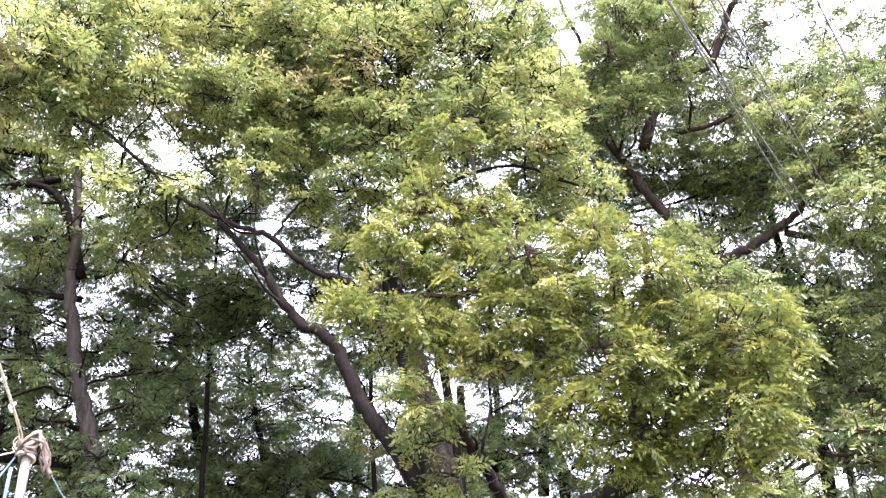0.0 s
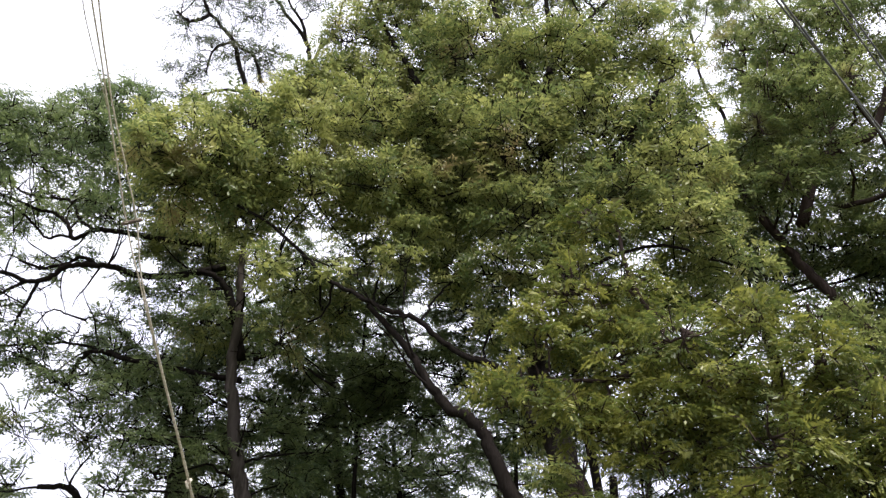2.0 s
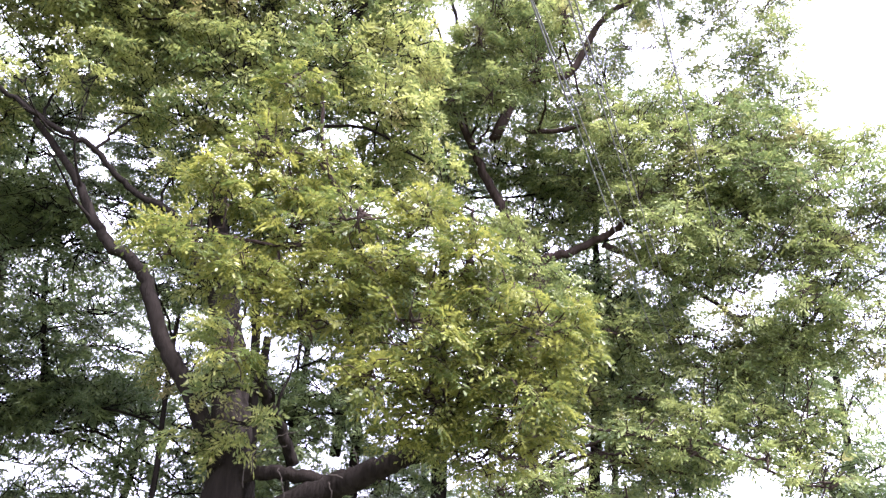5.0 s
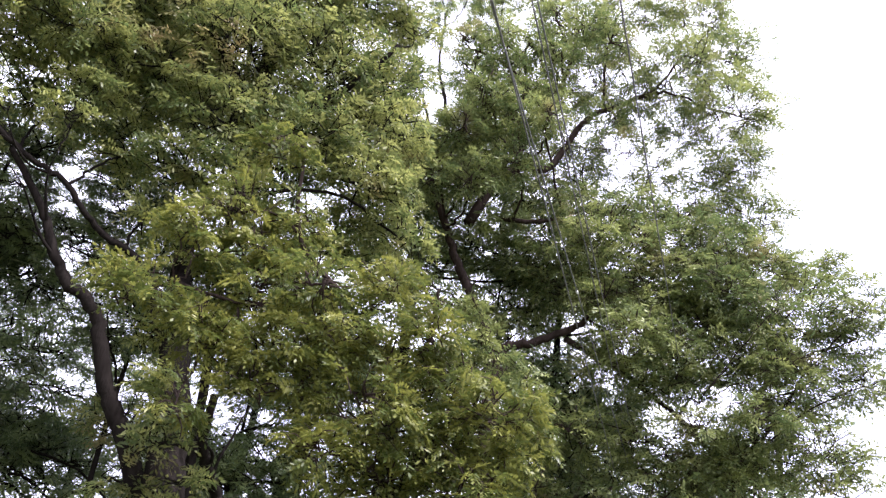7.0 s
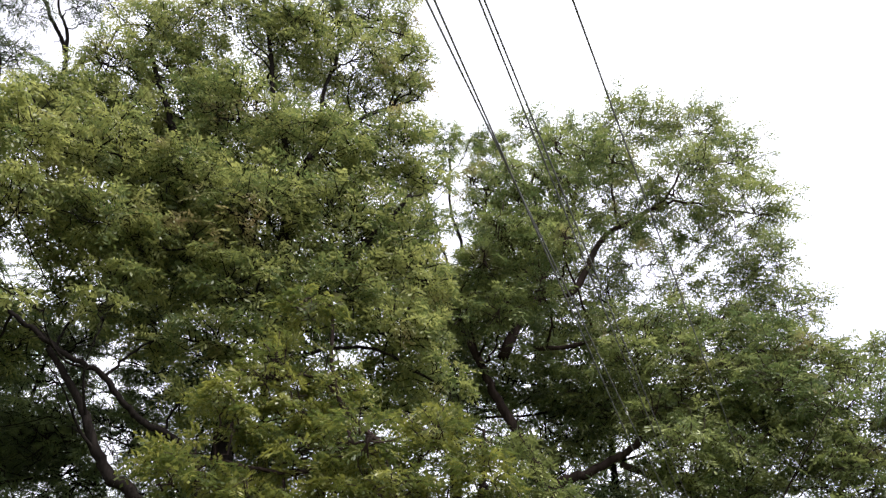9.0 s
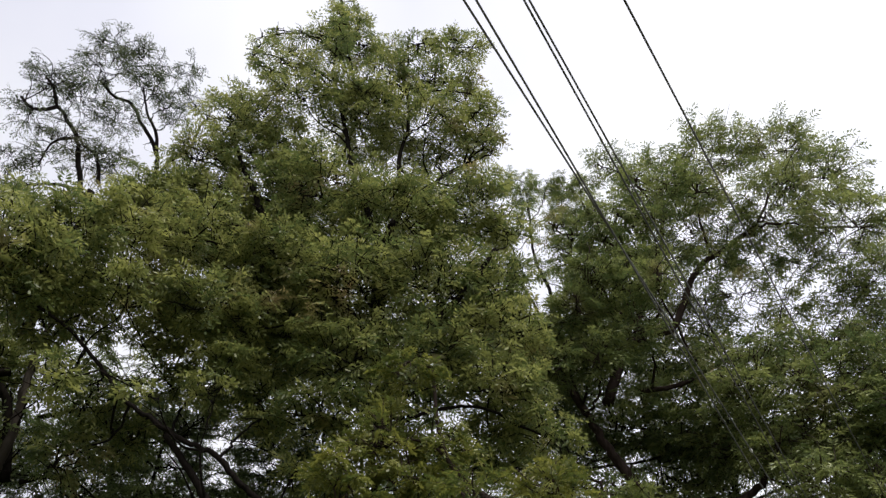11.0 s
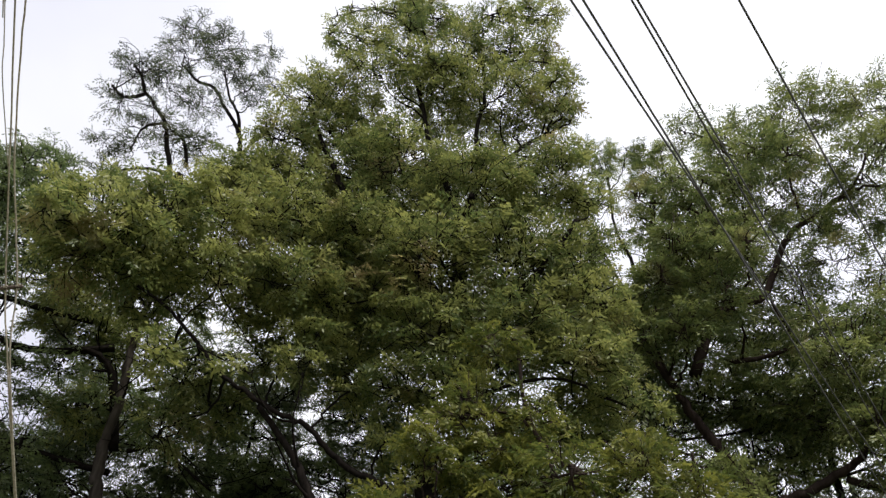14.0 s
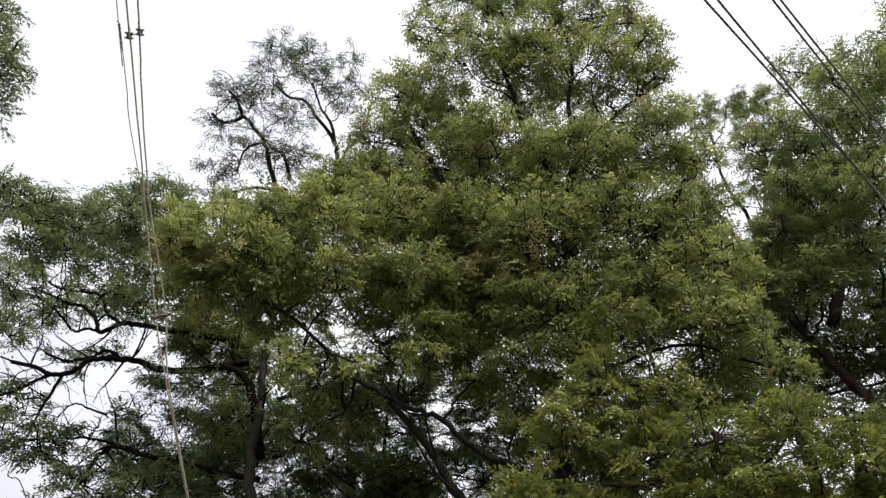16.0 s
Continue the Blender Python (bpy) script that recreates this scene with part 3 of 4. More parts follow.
MAIN_BEHIND = [
    (-6.2, 8.4, 9.0, 0.50), (-6.1, 9.2, 9.9, 0.54), (-5.2, 9.0, 9.5, 0.50), (-4.9, 9.7, 10.1, 0.53),
    (-4.0, 9.6, 10.0, 0.52), (-3.4, 9.9, 10.1, 0.52), (-6.3, 9.1, 8.6, 0.49), (-5.5, 8.9, 8.4, 0.46),
    (-5.1, 9.5, 8.8, 0.46), (-4.5, 9.7, 8.8, 0.46), (-3.9, 9.9, 9.2, 0.49), (-3.2, 10.2, 9.2, 0.49),
    (-5.7, 8.8, 7.5, 0.40), (-5.3, 9.6, 7.9, 0.40), (-2.5, 10.1, 10.3, 0.50), (-2.1, 10.3, 9.4, 0.49)]
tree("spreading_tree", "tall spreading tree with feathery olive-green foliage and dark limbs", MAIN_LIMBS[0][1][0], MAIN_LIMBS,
     MAIN_TOP + MAIN_DOME + MAIN_PLUMES + MAIN_MID + MAIN_LOW + MAIN_LEFT + MAIN_BEHIND, LEAF_MAIN, BARK_SHADED, FROND_MID, 0.17, 26, 11, thin_above=11.0, forks=3)

SHRUB_LIMBS = [
    ('s1', [(2.38, 7.24, 3.38), (2.07, 7.23, 3.95), (1.51, 7.25, 4.45), (1.07, 7.22, 4.83), (0.61, 7.17, 5.27), (0.43, 7.08, 6.22)], 0.064, 0.016),
    ('s2', [(2.38, 7.24, 3.38), (2.59, 6.99, 3.58), (2.89, 6.70, 3.65), (3.12, 6.41, 3.54)], 0.052, 0.016),
    ('s3', [(1.53, 7.35, 4.49), (0.86, 7.28, 4.51), (0.24, 7.16, 4.32), (-0.41, 6.97, 4.29)], 0.042, 0.014),
    ('s4', [(2.07, 7.23, 3.95), (2.16, 6.94, 4.48), (2.08, 6.70, 4.87)], 0.035, 0.014),
    ('s5', [(2.16, 7.30, 2.92), (2.29, 6.95, 2.67), (2.48, 6.57, 2.43)], 0.052, 0.016),
]
SHRUB_BOUGHS = [
    (0.2, 7.2, 6.2, 0.35), (-0.0, 7.2, 5.3, 0.45), (0.6, 7.3, 5.4, 0.34), (0.4, 7.3, 4.6, 0.56),
    (-0.6, 6.7, 4.0, 0.40), (0.9, 6.6, 4.5, 0.38), (1.6, 6.8, 4.7, 0.40), (2.0, 6.4, 4.5, 0.19),
    (-0.0, 7.1, 3.9, 0.47), (0.8, 7.0, 3.9, 0.49), (1.7, 6.9, 4.0, 0.39), (2.3, 6.6, 3.9, 0.46),
    (2.7, 6.3, 3.6, 0.48), (3.2, 6.6, 3.6, 0.28), (2.3, 6.8, 3.3, 0.57), (1.6, 6.5, 3.4, 0.44),
    (1.3, 6.6, 3.0, 0.38), (1.9, 6.8, 2.9, 0.48), (2.5, 6.4, 2.9, 0.49), (2.8, 6.3, 3.2, 0.29)] + [
    (2.4, 6.8, 2.5, 0.46), (-0.0, 6.9, 3.2, 0.25), (1.7, 7.1, 2.6, 0.33), (2.9, 6.6, 2.7, 0.24),
    (-0.3, 7.0, 4.7, 0.34), (1.2, 6.7, 4.1, 0.38), (0.6, 6.9, 3.5, 0.32), (1.1, 7.1, 3.6, 0.39),
    (0.3, 7.3, 5.0, 0.36), (-0.4, 6.7, 4.8, 0.22), (2.0, 6.4, 4.2, 0.27)]
tree("leaning_tree", "low leaning tree with bright yellow-green feathery leaves", (0, 7, 0), SHRUB_LIMBS,
     SHRUB_BOUGHS, LEAF_SHRUB, BARK_RED, FROND_NEAR, 0.18, 44, 12, root=False)

RIGHT_LIMBS = [
    ('trunk', [(4.79, 11.90, 2.60), (4.82, 11.88, 4.04), (4.85, 11.87, 5.21), (4.87, 11.87, 6.03), (4.92, 11.85, 6.34)], 0.191, 0.142),
    ('r1', [(4.87, 11.87, 6.03), (4.50, 11.97, 7.10), (4.20, 12.04, 7.66), (3.89, 12.11, 8.23), (3.57, 12.17, 8.93), (3.24, 12.22, 9.53), (2.80, 12.30, 10.01)], 0.116, 0.056),
    ('r2', [(4.87, 11.87, 6.03), (4.96, 11.79, 6.60), (5.31, 11.59, 6.73), (5.74, 11.34, 6.95), (6.17, 11.08, 7.28), (6.44, 10.87, 8.00)], 0.101, 0.047),
    ('r3', [(4.04, 12.16, 9.07), (4.42, 12.07, 10.08), (4.89, 11.92, 10.60), (5.42, 11.73, 10.69), (5.98, 11.49, 11.92), (6.57, 11.21, 12.41), (7.25, 10.83, 12.85)], 0.110, 0.045),
] + [
    ('r4', [(4.86, 11.86, 10.55), (4.80, 11.94, 10.88), (5.24, 11.81, 12.04), (5.61, 11.70, 13.33), (5.76, 11.68, 14.61)], 0.070, 0.041),
    ('r5', [(4.55, 11.98, 9.28), (5.33, 11.66, 9.32), (6.12, 11.27, 9.69), (6.82, 10.86, 9.66)], 0.056, 0.023),
    ('r6', [(5.93, 11.39, 6.94), (6.79, 10.85, 6.38), (7.54, 10.29, 5.65), (7.85, 10.00, 5.20), (8.33, 9.54, 5.05)], 0.062, 0.020),
]
RIGHT_TOP = [
    (4.8, 12.3, 15.9, 0.61), (5.7, 11.9, 14.9, 1.12), (6.7, 10.8, 15.1, 0.97), (8.1, 10.5, 14.9, 1.00),
    (8.6, 10.1, 13.7, 0.87), (6.2, 11.6, 13.3, 1.11), (7.5, 10.5, 13.1, 1.09), (8.4, 9.9, 12.1, 1.06),
    (8.5, 9.7, 10.7, 0.71), (4.5, 12.5, 12.8, 1.03), (5.3, 12.7, 12.0, 0.87), (4.0, 12.3, 11.3, 0.96),
    (8.4, 10.4, 10.6, 0.72), (8.9, 9.9, 9.8, 0.70), (3.8, 13.1, 10.5, 1.06), (7.8, 10.7, 11.8, 0.62),
    (6.3, 11.1, 11.8, 0.61), (6.9, 10.7, 9.6, 0.62), (6.3, 12.2, 11.3, 0.72), (8.4, 10.3, 10.0, 0.58)] + [
    (7.1, 11.2, 12.5, 0.58), (5.6, 12.0, 12.6, 0.74)]
RIGHT_LOW = [
    (9.4, 9.2, 8.4, 0.53), (9.4, 8.8, 8.4, 0.35), (9.0, 9.3, 8.1, 0.39), (4.4, 10.6, 2.7, 0.52),
    (5.0, 10.6, 2.6, 0.53), (4.0, 10.9, 2.5, 0.43), (5.7, 12.9, 10.8, 1.09), (6.2, 10.7, 9.0, 0.91),
    (7.6, 10.2, 8.9, 1.04), (8.0, 9.3, 8.3, 0.78), (5.0, 13.0, 9.1, 1.14), (6.1, 11.7, 8.2, 1.07),
    (6.8, 10.3, 7.5, 1.02), (7.9, 9.9, 7.6, 0.94), (3.0, 13.2, 9.5, 0.90), (3.8, 13.1, 8.5, 0.88),
    (8.8, 8.8, 7.2, 0.92), (9.4, 8.1, 7.4, 0.61), (9.1, 9.1, 6.3, 0.92), (9.4, 8.4, 6.2, 0.60)] + [
    (8.4, 9.3, 6.0, 0.79), (8.9, 8.8, 5.1, 0.77), (8.0, 9.5, 4.7, 0.76), (7.3, 10.3, 4.6, 0.77),
    (9.0, 8.6, 4.5, 0.57), (8.1, 9.8, 7.5, 0.83), (8.5, 9.1, 8.2, 0.68), (7.9, 9.9, 8.7, 0.65),
    (7.7, 10.5, 6.7, 0.83), (9.3, 8.4, 6.9, 0.56), (8.5, 9.8, 5.2, 0.80)]
FRONT_BOUGHS = [
    (6.2, 9.5, 6.6, 0.55), (6.9, 9.4, 6.4, 0.61), (6.3, 9.9, 6.1, 0.56), (7.2, 9.6, 5.9, 0.43)]
RIGHT_FILL = [
    (7.4, 11.0, 10.9, 0.56), (6.5, 10.9, 11.0, 0.59), (7.6, 10.3, 9.6, 0.51), (8.1, 10.0, 8.3, 0.59),
    (8.4, 9.7, 7.4, 0.57), (6.7, 10.9, 7.7, 0.58), (8.1, 9.8, 6.4, 0.40), (6.5, 11.1, 6.8, 0.41),
    (5.9, 11.1, 9.5, 0.55), (8.8, 9.5, 6.7, 0.52)]
RIGHT_FRONT = [
    (4.2, 10.2, 5.7, 0.39), (4.0, 10.2, 6.0, 0.28), (4.2, 10.2, 5.2, 0.43),
    (3.7, 10.3, 5.4, 0.39), (4.6, 10.0, 5.3, 0.43), (3.6, 10.4, 5.7, 0.35),
    (3.3, 10.8, 11.4, 0.50), (3.9, 10.6, 11.6, 0.56), (4.3, 10.4, 11.0, 0.49), (3.6, 10.7, 10.6, 0.48),
    (4.2, 10.5, 12.4, 0.52), (4.6, 10.3, 12.1, 0.52), (5.1, 10.1, 12.9, 0.53), (4.1, 10.5, 9.9, 0.47),
    (3.2, 10.8, 10.0, 0.47), (4.6, 10.3, 10.5, 0.43), (2.4, 11.0, 9.6, 0.51), (2.9, 10.9, 9.0, 0.55),
    (1.9, 11.1, 10.1, 0.52), (3.6, 10.7, 9.2, 0.51), (5.6, 9.8, 12.6, 0.53), (4.6, 10.3, 13.2, 0.42)]
RIGHT_SIDE = [
    (3.0, 10.5, 11.8, 0.44), (3.4, 10.3, 10.7, 0.48), (3.1, 10.5, 9.9, 0.47), (3.5, 10.1, 11.9, 0.40),
    (4.0, 10.4, 10.3, 0.48), (4.2, 10.4, 9.4, 0.46), (3.4, 10.5, 8.9, 0.45), (4.4, 9.7, 10.2, 0.41)] + [
    (5.7, 10.1, 3.4, 0.44), (6.3, 9.7, 3.2, 0.43), (6.9, 9.0, 3.1, 0.36), (7.7, 9.1, 3.4, 0.43),
    (6.3, 9.3, 2.4, 0.35), (5.5, 10.3, 2.5, 0.39)] + [
    (3.3, 11.4, 7.0, 0.46), (3.9, 11.2, 6.7, 0.43), (2.7, 11.3, 7.3, 0.38), (3.2, 9.9, 6.2, 0.30),
    (3.5, 9.6, 6.2, 0.27)] + [
    (5.7, 10.3, 8.3, 0.55), (6.3, 9.8, 8.3, 0.55), (7.1, 9.6, 8.0, 0.55), (7.5, 9.0, 7.5, 0.58),
    (7.9, 8.5, 7.0, 0.52), (6.0, 10.3, 7.3, 0.54), (6.9, 10.4, 7.5, 0.56), (7.5, 9.8, 7.1, 0.60),
    (8.0, 9.4, 6.7, 0.59), (8.1, 8.5, 6.2, 0.56), (6.3, 10.3, 6.3, 0.58), (6.8, 9.7, 6.0, 0.56),
    (7.2, 9.3, 5.2, 0.50), (7.7, 8.7, 5.4, 0.54), (5.7, 10.3, 5.0, 0.54), (6.9, 10.4, 5.1, 0.58),
    (7.4, 9.9, 4.6, 0.57), (8.0, 9.4, 4.7, 0.57), (6.2, 10.7, 4.1, 0.56), (6.6, 9.7, 3.7, 0.53)] + [
    (7.3, 9.4, 3.7, 0.54), (8.0, 9.2, 3.8, 0.55), (5.8, 10.8, 3.1, 0.50), (6.6, 10.5, 3.0, 0.55),
    (7.9, 9.6, 3.3, 0.51), (7.6, 8.8, 2.8, 0.48), (6.2, 10.4, 2.4, 0.54), (5.3, 11.0, 4.1, 0.46)]
tree("broad_tree", "broad tree with grey-green feathery crown beyond the cables", RIGHT_LIMBS[0][1][0], RIGHT_LIMBS,
     RIGHT_TOP + RIGHT_LOW + FRONT_BOUGHS + RIGHT_FILL + RIGHT_FRONT + RIGHT_SIDE, LEAF_RIGHT, BARK_RED, FROND_MID, 0.17, 22, 13, forks=3)

LEFT_LIMBS = [
    ('trunk', [(-4.88, 11.51, 2.95), (-5.10, 11.41, 3.92), (-5.32, 11.31, 4.58), (-5.52, 11.22, 5.45), (-5.66, 11.15, 6.19), (-5.69, 11.13, 6.98), (-5.78, 11.08, 7.69), (-5.84, 11.05, 8.32), (-5.85, 11.05, 9.12)], 0.168, 0.043),
    ('a1', [(-5.56, 11.23, 6.31), (-5.73, 11.18, 6.90), (-5.97, 11.08, 7.51), (-6.24, 10.96, 7.79), (-6.64, 10.76, 7.81)], 0.090, 0.042),
    ('a2', [(-6.11, 11.06, 8.03), (-6.76, 10.77, 7.72), (-7.36, 10.45, 7.56), (-7.68, 10.30, 7.64), (-7.97, 10.17, 7.62), (-8.34, 9.96, 7.52), (-8.55, 9.87, 7.24), (-8.82, 9.72, 7.12), (-9.07, 9.58, 7.18), (-9.37, 9.39, 7.18)], 0.069, 0.032),
] + [
    ('a3', [(-5.53, 11.36, 5.98), (-6.22, 11.10, 6.02), (-6.90, 10.80, 6.08), (-7.32, 10.63, 6.11), (-7.68, 10.48, 6.19), (-7.92, 10.41, 6.02), (-8.03, 10.43, 5.75), (-8.14, 10.46, 5.48)], 0.055, 0.026),
    ('a4', [(-6.53, 10.82, 8.37), (-7.15, 10.53, 8.33), (-7.76, 10.19, 8.30), (-8.12, 10.01, 8.25), (-8.37, 9.91, 8.02), (-8.55, 9.85, 8.29), (-8.77, 9.77, 8.45), (-9.06, 9.61, 8.47), (-9.34, 9.45, 8.56), (-9.59, 9.31, 8.59)], 0.059, 0.022),
    ('a41', [(-8.22, 10.14, 8.33), (-8.50, 10.04, 8.50), (-8.76, 9.96, 8.85), (-9.23, 9.66, 8.79), (-9.52, 9.52, 8.88), (-9.73, 9.45, 9.07)], 0.033, 0.017),
] + [
    ('a42', [(-8.43, 9.97, 8.06), (-8.64, 9.90, 8.09), (-8.85, 9.83, 8.02), (-9.08, 9.72, 8.23), (-9.43, 9.49, 8.47), (-9.72, 9.32, 8.49)], 0.027, 0.017),
    ('a21', [(-8.06, 10.27, 7.69), (-8.29, 10.15, 7.79), (-8.49, 10.05, 7.61), (-8.76, 9.89, 7.45), (-9.07, 9.68, 7.50)], 0.037, 0.022),
    ('a22', [(-8.72, 9.86, 7.16), (-8.78, 9.87, 6.91), (-8.85, 9.87, 6.61), (-8.90, 9.90, 6.37), (-8.95, 9.92, 5.96)], 0.032, 0.016),
    ('a23', [(-8.85, 9.74, 7.13), (-9.14, 9.61, 6.83), (-9.39, 9.51, 6.63), (-9.61, 9.44, 6.55)], 0.032, 0.016),
    ('a31', [(-7.55, 10.64, 6.16), (-7.98, 10.43, 6.27), (-8.35, 10.23, 6.23), (-8.81, 9.94, 6.08), (-9.07, 9.81, 5.95)], 0.026, 0.016),
] + [
    ('a24', [(-8.04, 10.41, 6.71), (-8.30, 10.29, 6.76), (-8.56, 10.17, 6.80), (-8.72, 10.12, 6.53)], 0.021, 0.011),
    ('a5', [(-5.37, 11.32, 6.34), (-4.94, 11.33, 6.46), (-4.51, 11.33, 6.23), (-3.89, 11.37, 5.85)], 0.040, 0.019),
    ('a6', [(-5.49, 11.26, 7.37), (-4.93, 11.33, 7.60), (-4.53, 11.32, 7.69), (-4.12, 11.29, 7.83)], 0.041, 0.020),
]
LEFT_BOUGHS = [
    (-10.9, 9.5, 10.7, 0.79), (-10.3, 10.3, 10.9, 0.77), (-9.8, 10.9, 11.7, 0.73), (-9.0, 11.1, 12.2, 0.64),
    (-10.4, 9.8, 9.7, 0.61), (-9.6, 10.7, 10.4, 0.75), (-10.3, 10.8, 9.2, 0.56), (-9.0, 11.1, 9.3, 0.60),
    (-10.4, 10.1, 8.4, 0.48), (-9.3, 11.6, 11.2, 0.66), (-6.9, 11.2, 8.0, 0.52), (-6.8, 10.7, 6.8, 0.46),
    (-7.8, 10.8, 6.9, 0.43), (-7.4, 11.4, 6.0, 0.62), (-7.8, 10.2, 5.4, 0.60), (-8.4, 9.8, 6.0, 0.41),
    (-7.5, 10.8, 5.0, 0.70), (-8.1, 9.8, 4.7, 0.49), (-6.5, 11.4, 5.4, 0.71), (-4.6, 10.7, 3.4, 0.40)] + [
    (-4.2, 10.6, 3.0, 0.47), (-4.7, 10.6, 2.9, 0.43)]
LEFT_LOW = [
    (-9.0, 9.9, 8.9, 0.57), (-9.3, 9.1, 8.4, 0.55), (-8.3, 10.3, 9.3, 0.46), (-9.3, 9.8, 6.7, 0.54),
    (-8.9, 10.0, 7.5, 0.38), (-8.3, 10.3, 7.8, 0.31), (-8.4, 9.9, 5.8, 0.61), (-7.8, 11.1, 6.4, 0.62),
    (-8.9, 9.5, 5.8, 0.51), (-8.1, 10.3, 6.4, 0.31), (-7.7, 10.7, 7.6, 0.31), (-7.8, 10.3, 10.2, 0.52),
    (-7.5, 11.2, 8.6, 0.45)]
LEFT_HIGH = [
    (-8.9, 7.5, 9.0, 0.51), (-8.6, 7.9, 9.0, 0.51), (-8.2, 8.3, 9.1, 0.49), (-7.9, 8.6, 9.4, 0.52),
    (-7.6, 8.9, 10.2, 0.48), (-7.6, 8.9, 9.3, 0.52), (-7.2, 9.2, 9.8, 0.53), (-7.8, 8.7, 8.6, 0.42),
    (-7.2, 9.2, 8.8, 0.46), (-8.6, 7.9, 8.4, 0.42), (-8.6, 7.9, 7.6, 0.44), (-6.8, 9.4, 8.3, 0.45),
    (-7.2, 9.2, 7.9, 0.39), (-6.9, 9.4, 9.1, 0.46), (-8.2, 8.3, 8.4, 0.38), (-8.4, 8.1, 6.9, 0.36),
    (-7.5, 9.0, 8.1, 0.30)]
LEFT_EDGE = [
    (-6.9, 10.1, 7.0, 0.45), (-6.3, 10.1, 7.1, 0.44), (-6.8, 10.1, 5.3, 0.40), (-6.3, 10.0, 4.6, 0.41),
    (-6.3, 11.0, 4.3, 0.43), (-6.1, 11.0, 5.6, 0.41), (-5.7, 10.8, 4.7, 0.42), (-6.4, 10.2, 5.8, 0.33),
    (-6.8, 10.6, 4.0, 0.43), (-5.6, 11.0, 3.9, 0.42), (-6.1, 11.0, 6.9, 0.41), (-4.9, 11.6, 5.4, 0.44),
    (-4.2, 11.5, 4.8, 0.42), (-3.5, 11.6, 4.9, 0.42), (-2.8, 12.0, 4.7, 0.47), (-4.4, 11.3, 4.3, 0.42)]
# limbs get near-black bark in place of backlit silhouettes; the trunk stays grey
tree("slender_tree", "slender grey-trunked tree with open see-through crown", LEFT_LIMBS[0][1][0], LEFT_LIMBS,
     LEFT_BOUGHS + LEFT_LOW + LEFT_HIGH + LEFT_EDGE, LEAF_BACK, BARK_SHADED, FROND_MID, 0.16, 19, 14, twig_r=0.008, trunk_bark=BARK_GREY, forks=5)

FAR_LEFT = [
    (-9.0, 6.1, 10.5, 0.63), (-9.2, 5.6, 11.1, 0.64), (-9.2, 6.3, 9.8, 0.62)]
tree("side_tree", "green tree crown at the edge of the grove", (-10.5, 6.5, 0), [("trunk", [(-10.5, 6.5, 2), (-10.3, 6.4, 6), (-10.2, 6.2, 10)], 0.2, 0.06)],
     FAR_LEFT, LEAF_BACK, BARK_SHADED, FROND_MID, 0.17, 24, 15)

BACK_LIMBS = [
    ('trunk', [(-4.03, 14.45, 3.12), (-4.29, 14.37, 4.11), (-4.54, 14.30, 4.95), (-4.83, 14.20, 6.50), (-5.10, 14.11, 7.79), (-5.21, 14.07, 8.67)], 0.168, 0.037),
    ('a7', [(-5.93, 12.71, 3.68), (-6.53, 12.27, 3.71), (-7.06, 11.83, 3.63), (-7.48, 11.43, 3.52), (-8.07, 10.86, 3.31)], 0.105, 0.071),
    ('a8', [(-7.62, 11.66, 3.56), (-7.79, 11.39, 3.88), (-7.97, 11.10, 4.12), (-8.23, 10.74, 4.06)], 0.073, 0.041),
    ('b2', [(-3.10, 14.68, 3.15), (-3.24, 14.65, 4.17), (-3.48, 14.59, 5.02), (-3.62, 14.56, 5.92)], 0.078, 0.041),
    ('b3', [(2.04, 14.86, 3.21), (2.10, 14.85, 4.25), (2.09, 14.85, 5.13), (2.03, 14.86, 6.29)], 0.112, 0.070),
] + [
    ('b4', [(2.37, 14.31, 2.43), (2.32, 14.32, 3.64), (2.22, 14.33, 4.92), (2.15, 14.34, 6.06)], 0.097, 0.068),
]
BACK_BOUGHS = [
    (-5.1, 12.3, 4.4, 0.41), (-4.8, 12.8, 4.6, 0.47), (-4.3, 12.5, 4.2, 0.40), (-4.9, 12.4, 4.1, 0.36),
    (-0.9, 14.7, 2.6, 0.66), (-0.6, 14.3, 3.0, 0.48), (-1.4, 14.4, 2.5, 0.65), (-0.3, 14.7, 2.5, 0.44),
    (-6.0, 13.6, 7.8, 0.96), (-4.7, 14.1, 7.6, 0.95), (-5.4, 14.0, 6.4, 1.06), (-4.2, 14.3, 6.1, 0.93),
    (-6.0, 14.0, 5.5, 1.05), (-4.8, 14.5, 5.1, 1.16), (-3.5, 14.8, 4.9, 1.04), (-2.6, 14.7, 5.3, 0.92),
    (-5.5, 13.7, 4.0, 1.11), (-3.9, 14.6, 3.8, 1.13), (-2.5, 14.7, 3.8, 1.01), (-1.6, 14.9, 3.6, 0.90)] + [
    (-7.1, 13.3, 5.3, 0.93), (-7.1, 13.6, 4.1, 1.04), (-6.6, 13.7, 3.2, 1.02), (-4.6, 14.0, 3.1, 0.99),
    (-3.3, 14.9, 3.2, 0.91), (1.6, 15.0, 4.3, 0.69), (3.1, 14.6, 2.8, 0.89), (7.2, 13.4, 4.5, 1.27),
    (7.9, 12.8, 3.6, 1.24), (8.8, 12.3, 4.2, 1.25), (7.7, 13.0, 6.0, 1.05), (9.2, 11.6, 4.9, 1.13)]
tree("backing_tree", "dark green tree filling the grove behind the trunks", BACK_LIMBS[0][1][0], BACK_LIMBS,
     BACK_BOUGHS, LEAF_BACK, BARK_SHADED, FROND_FAR, 0.22, 22, 16, forks=3)

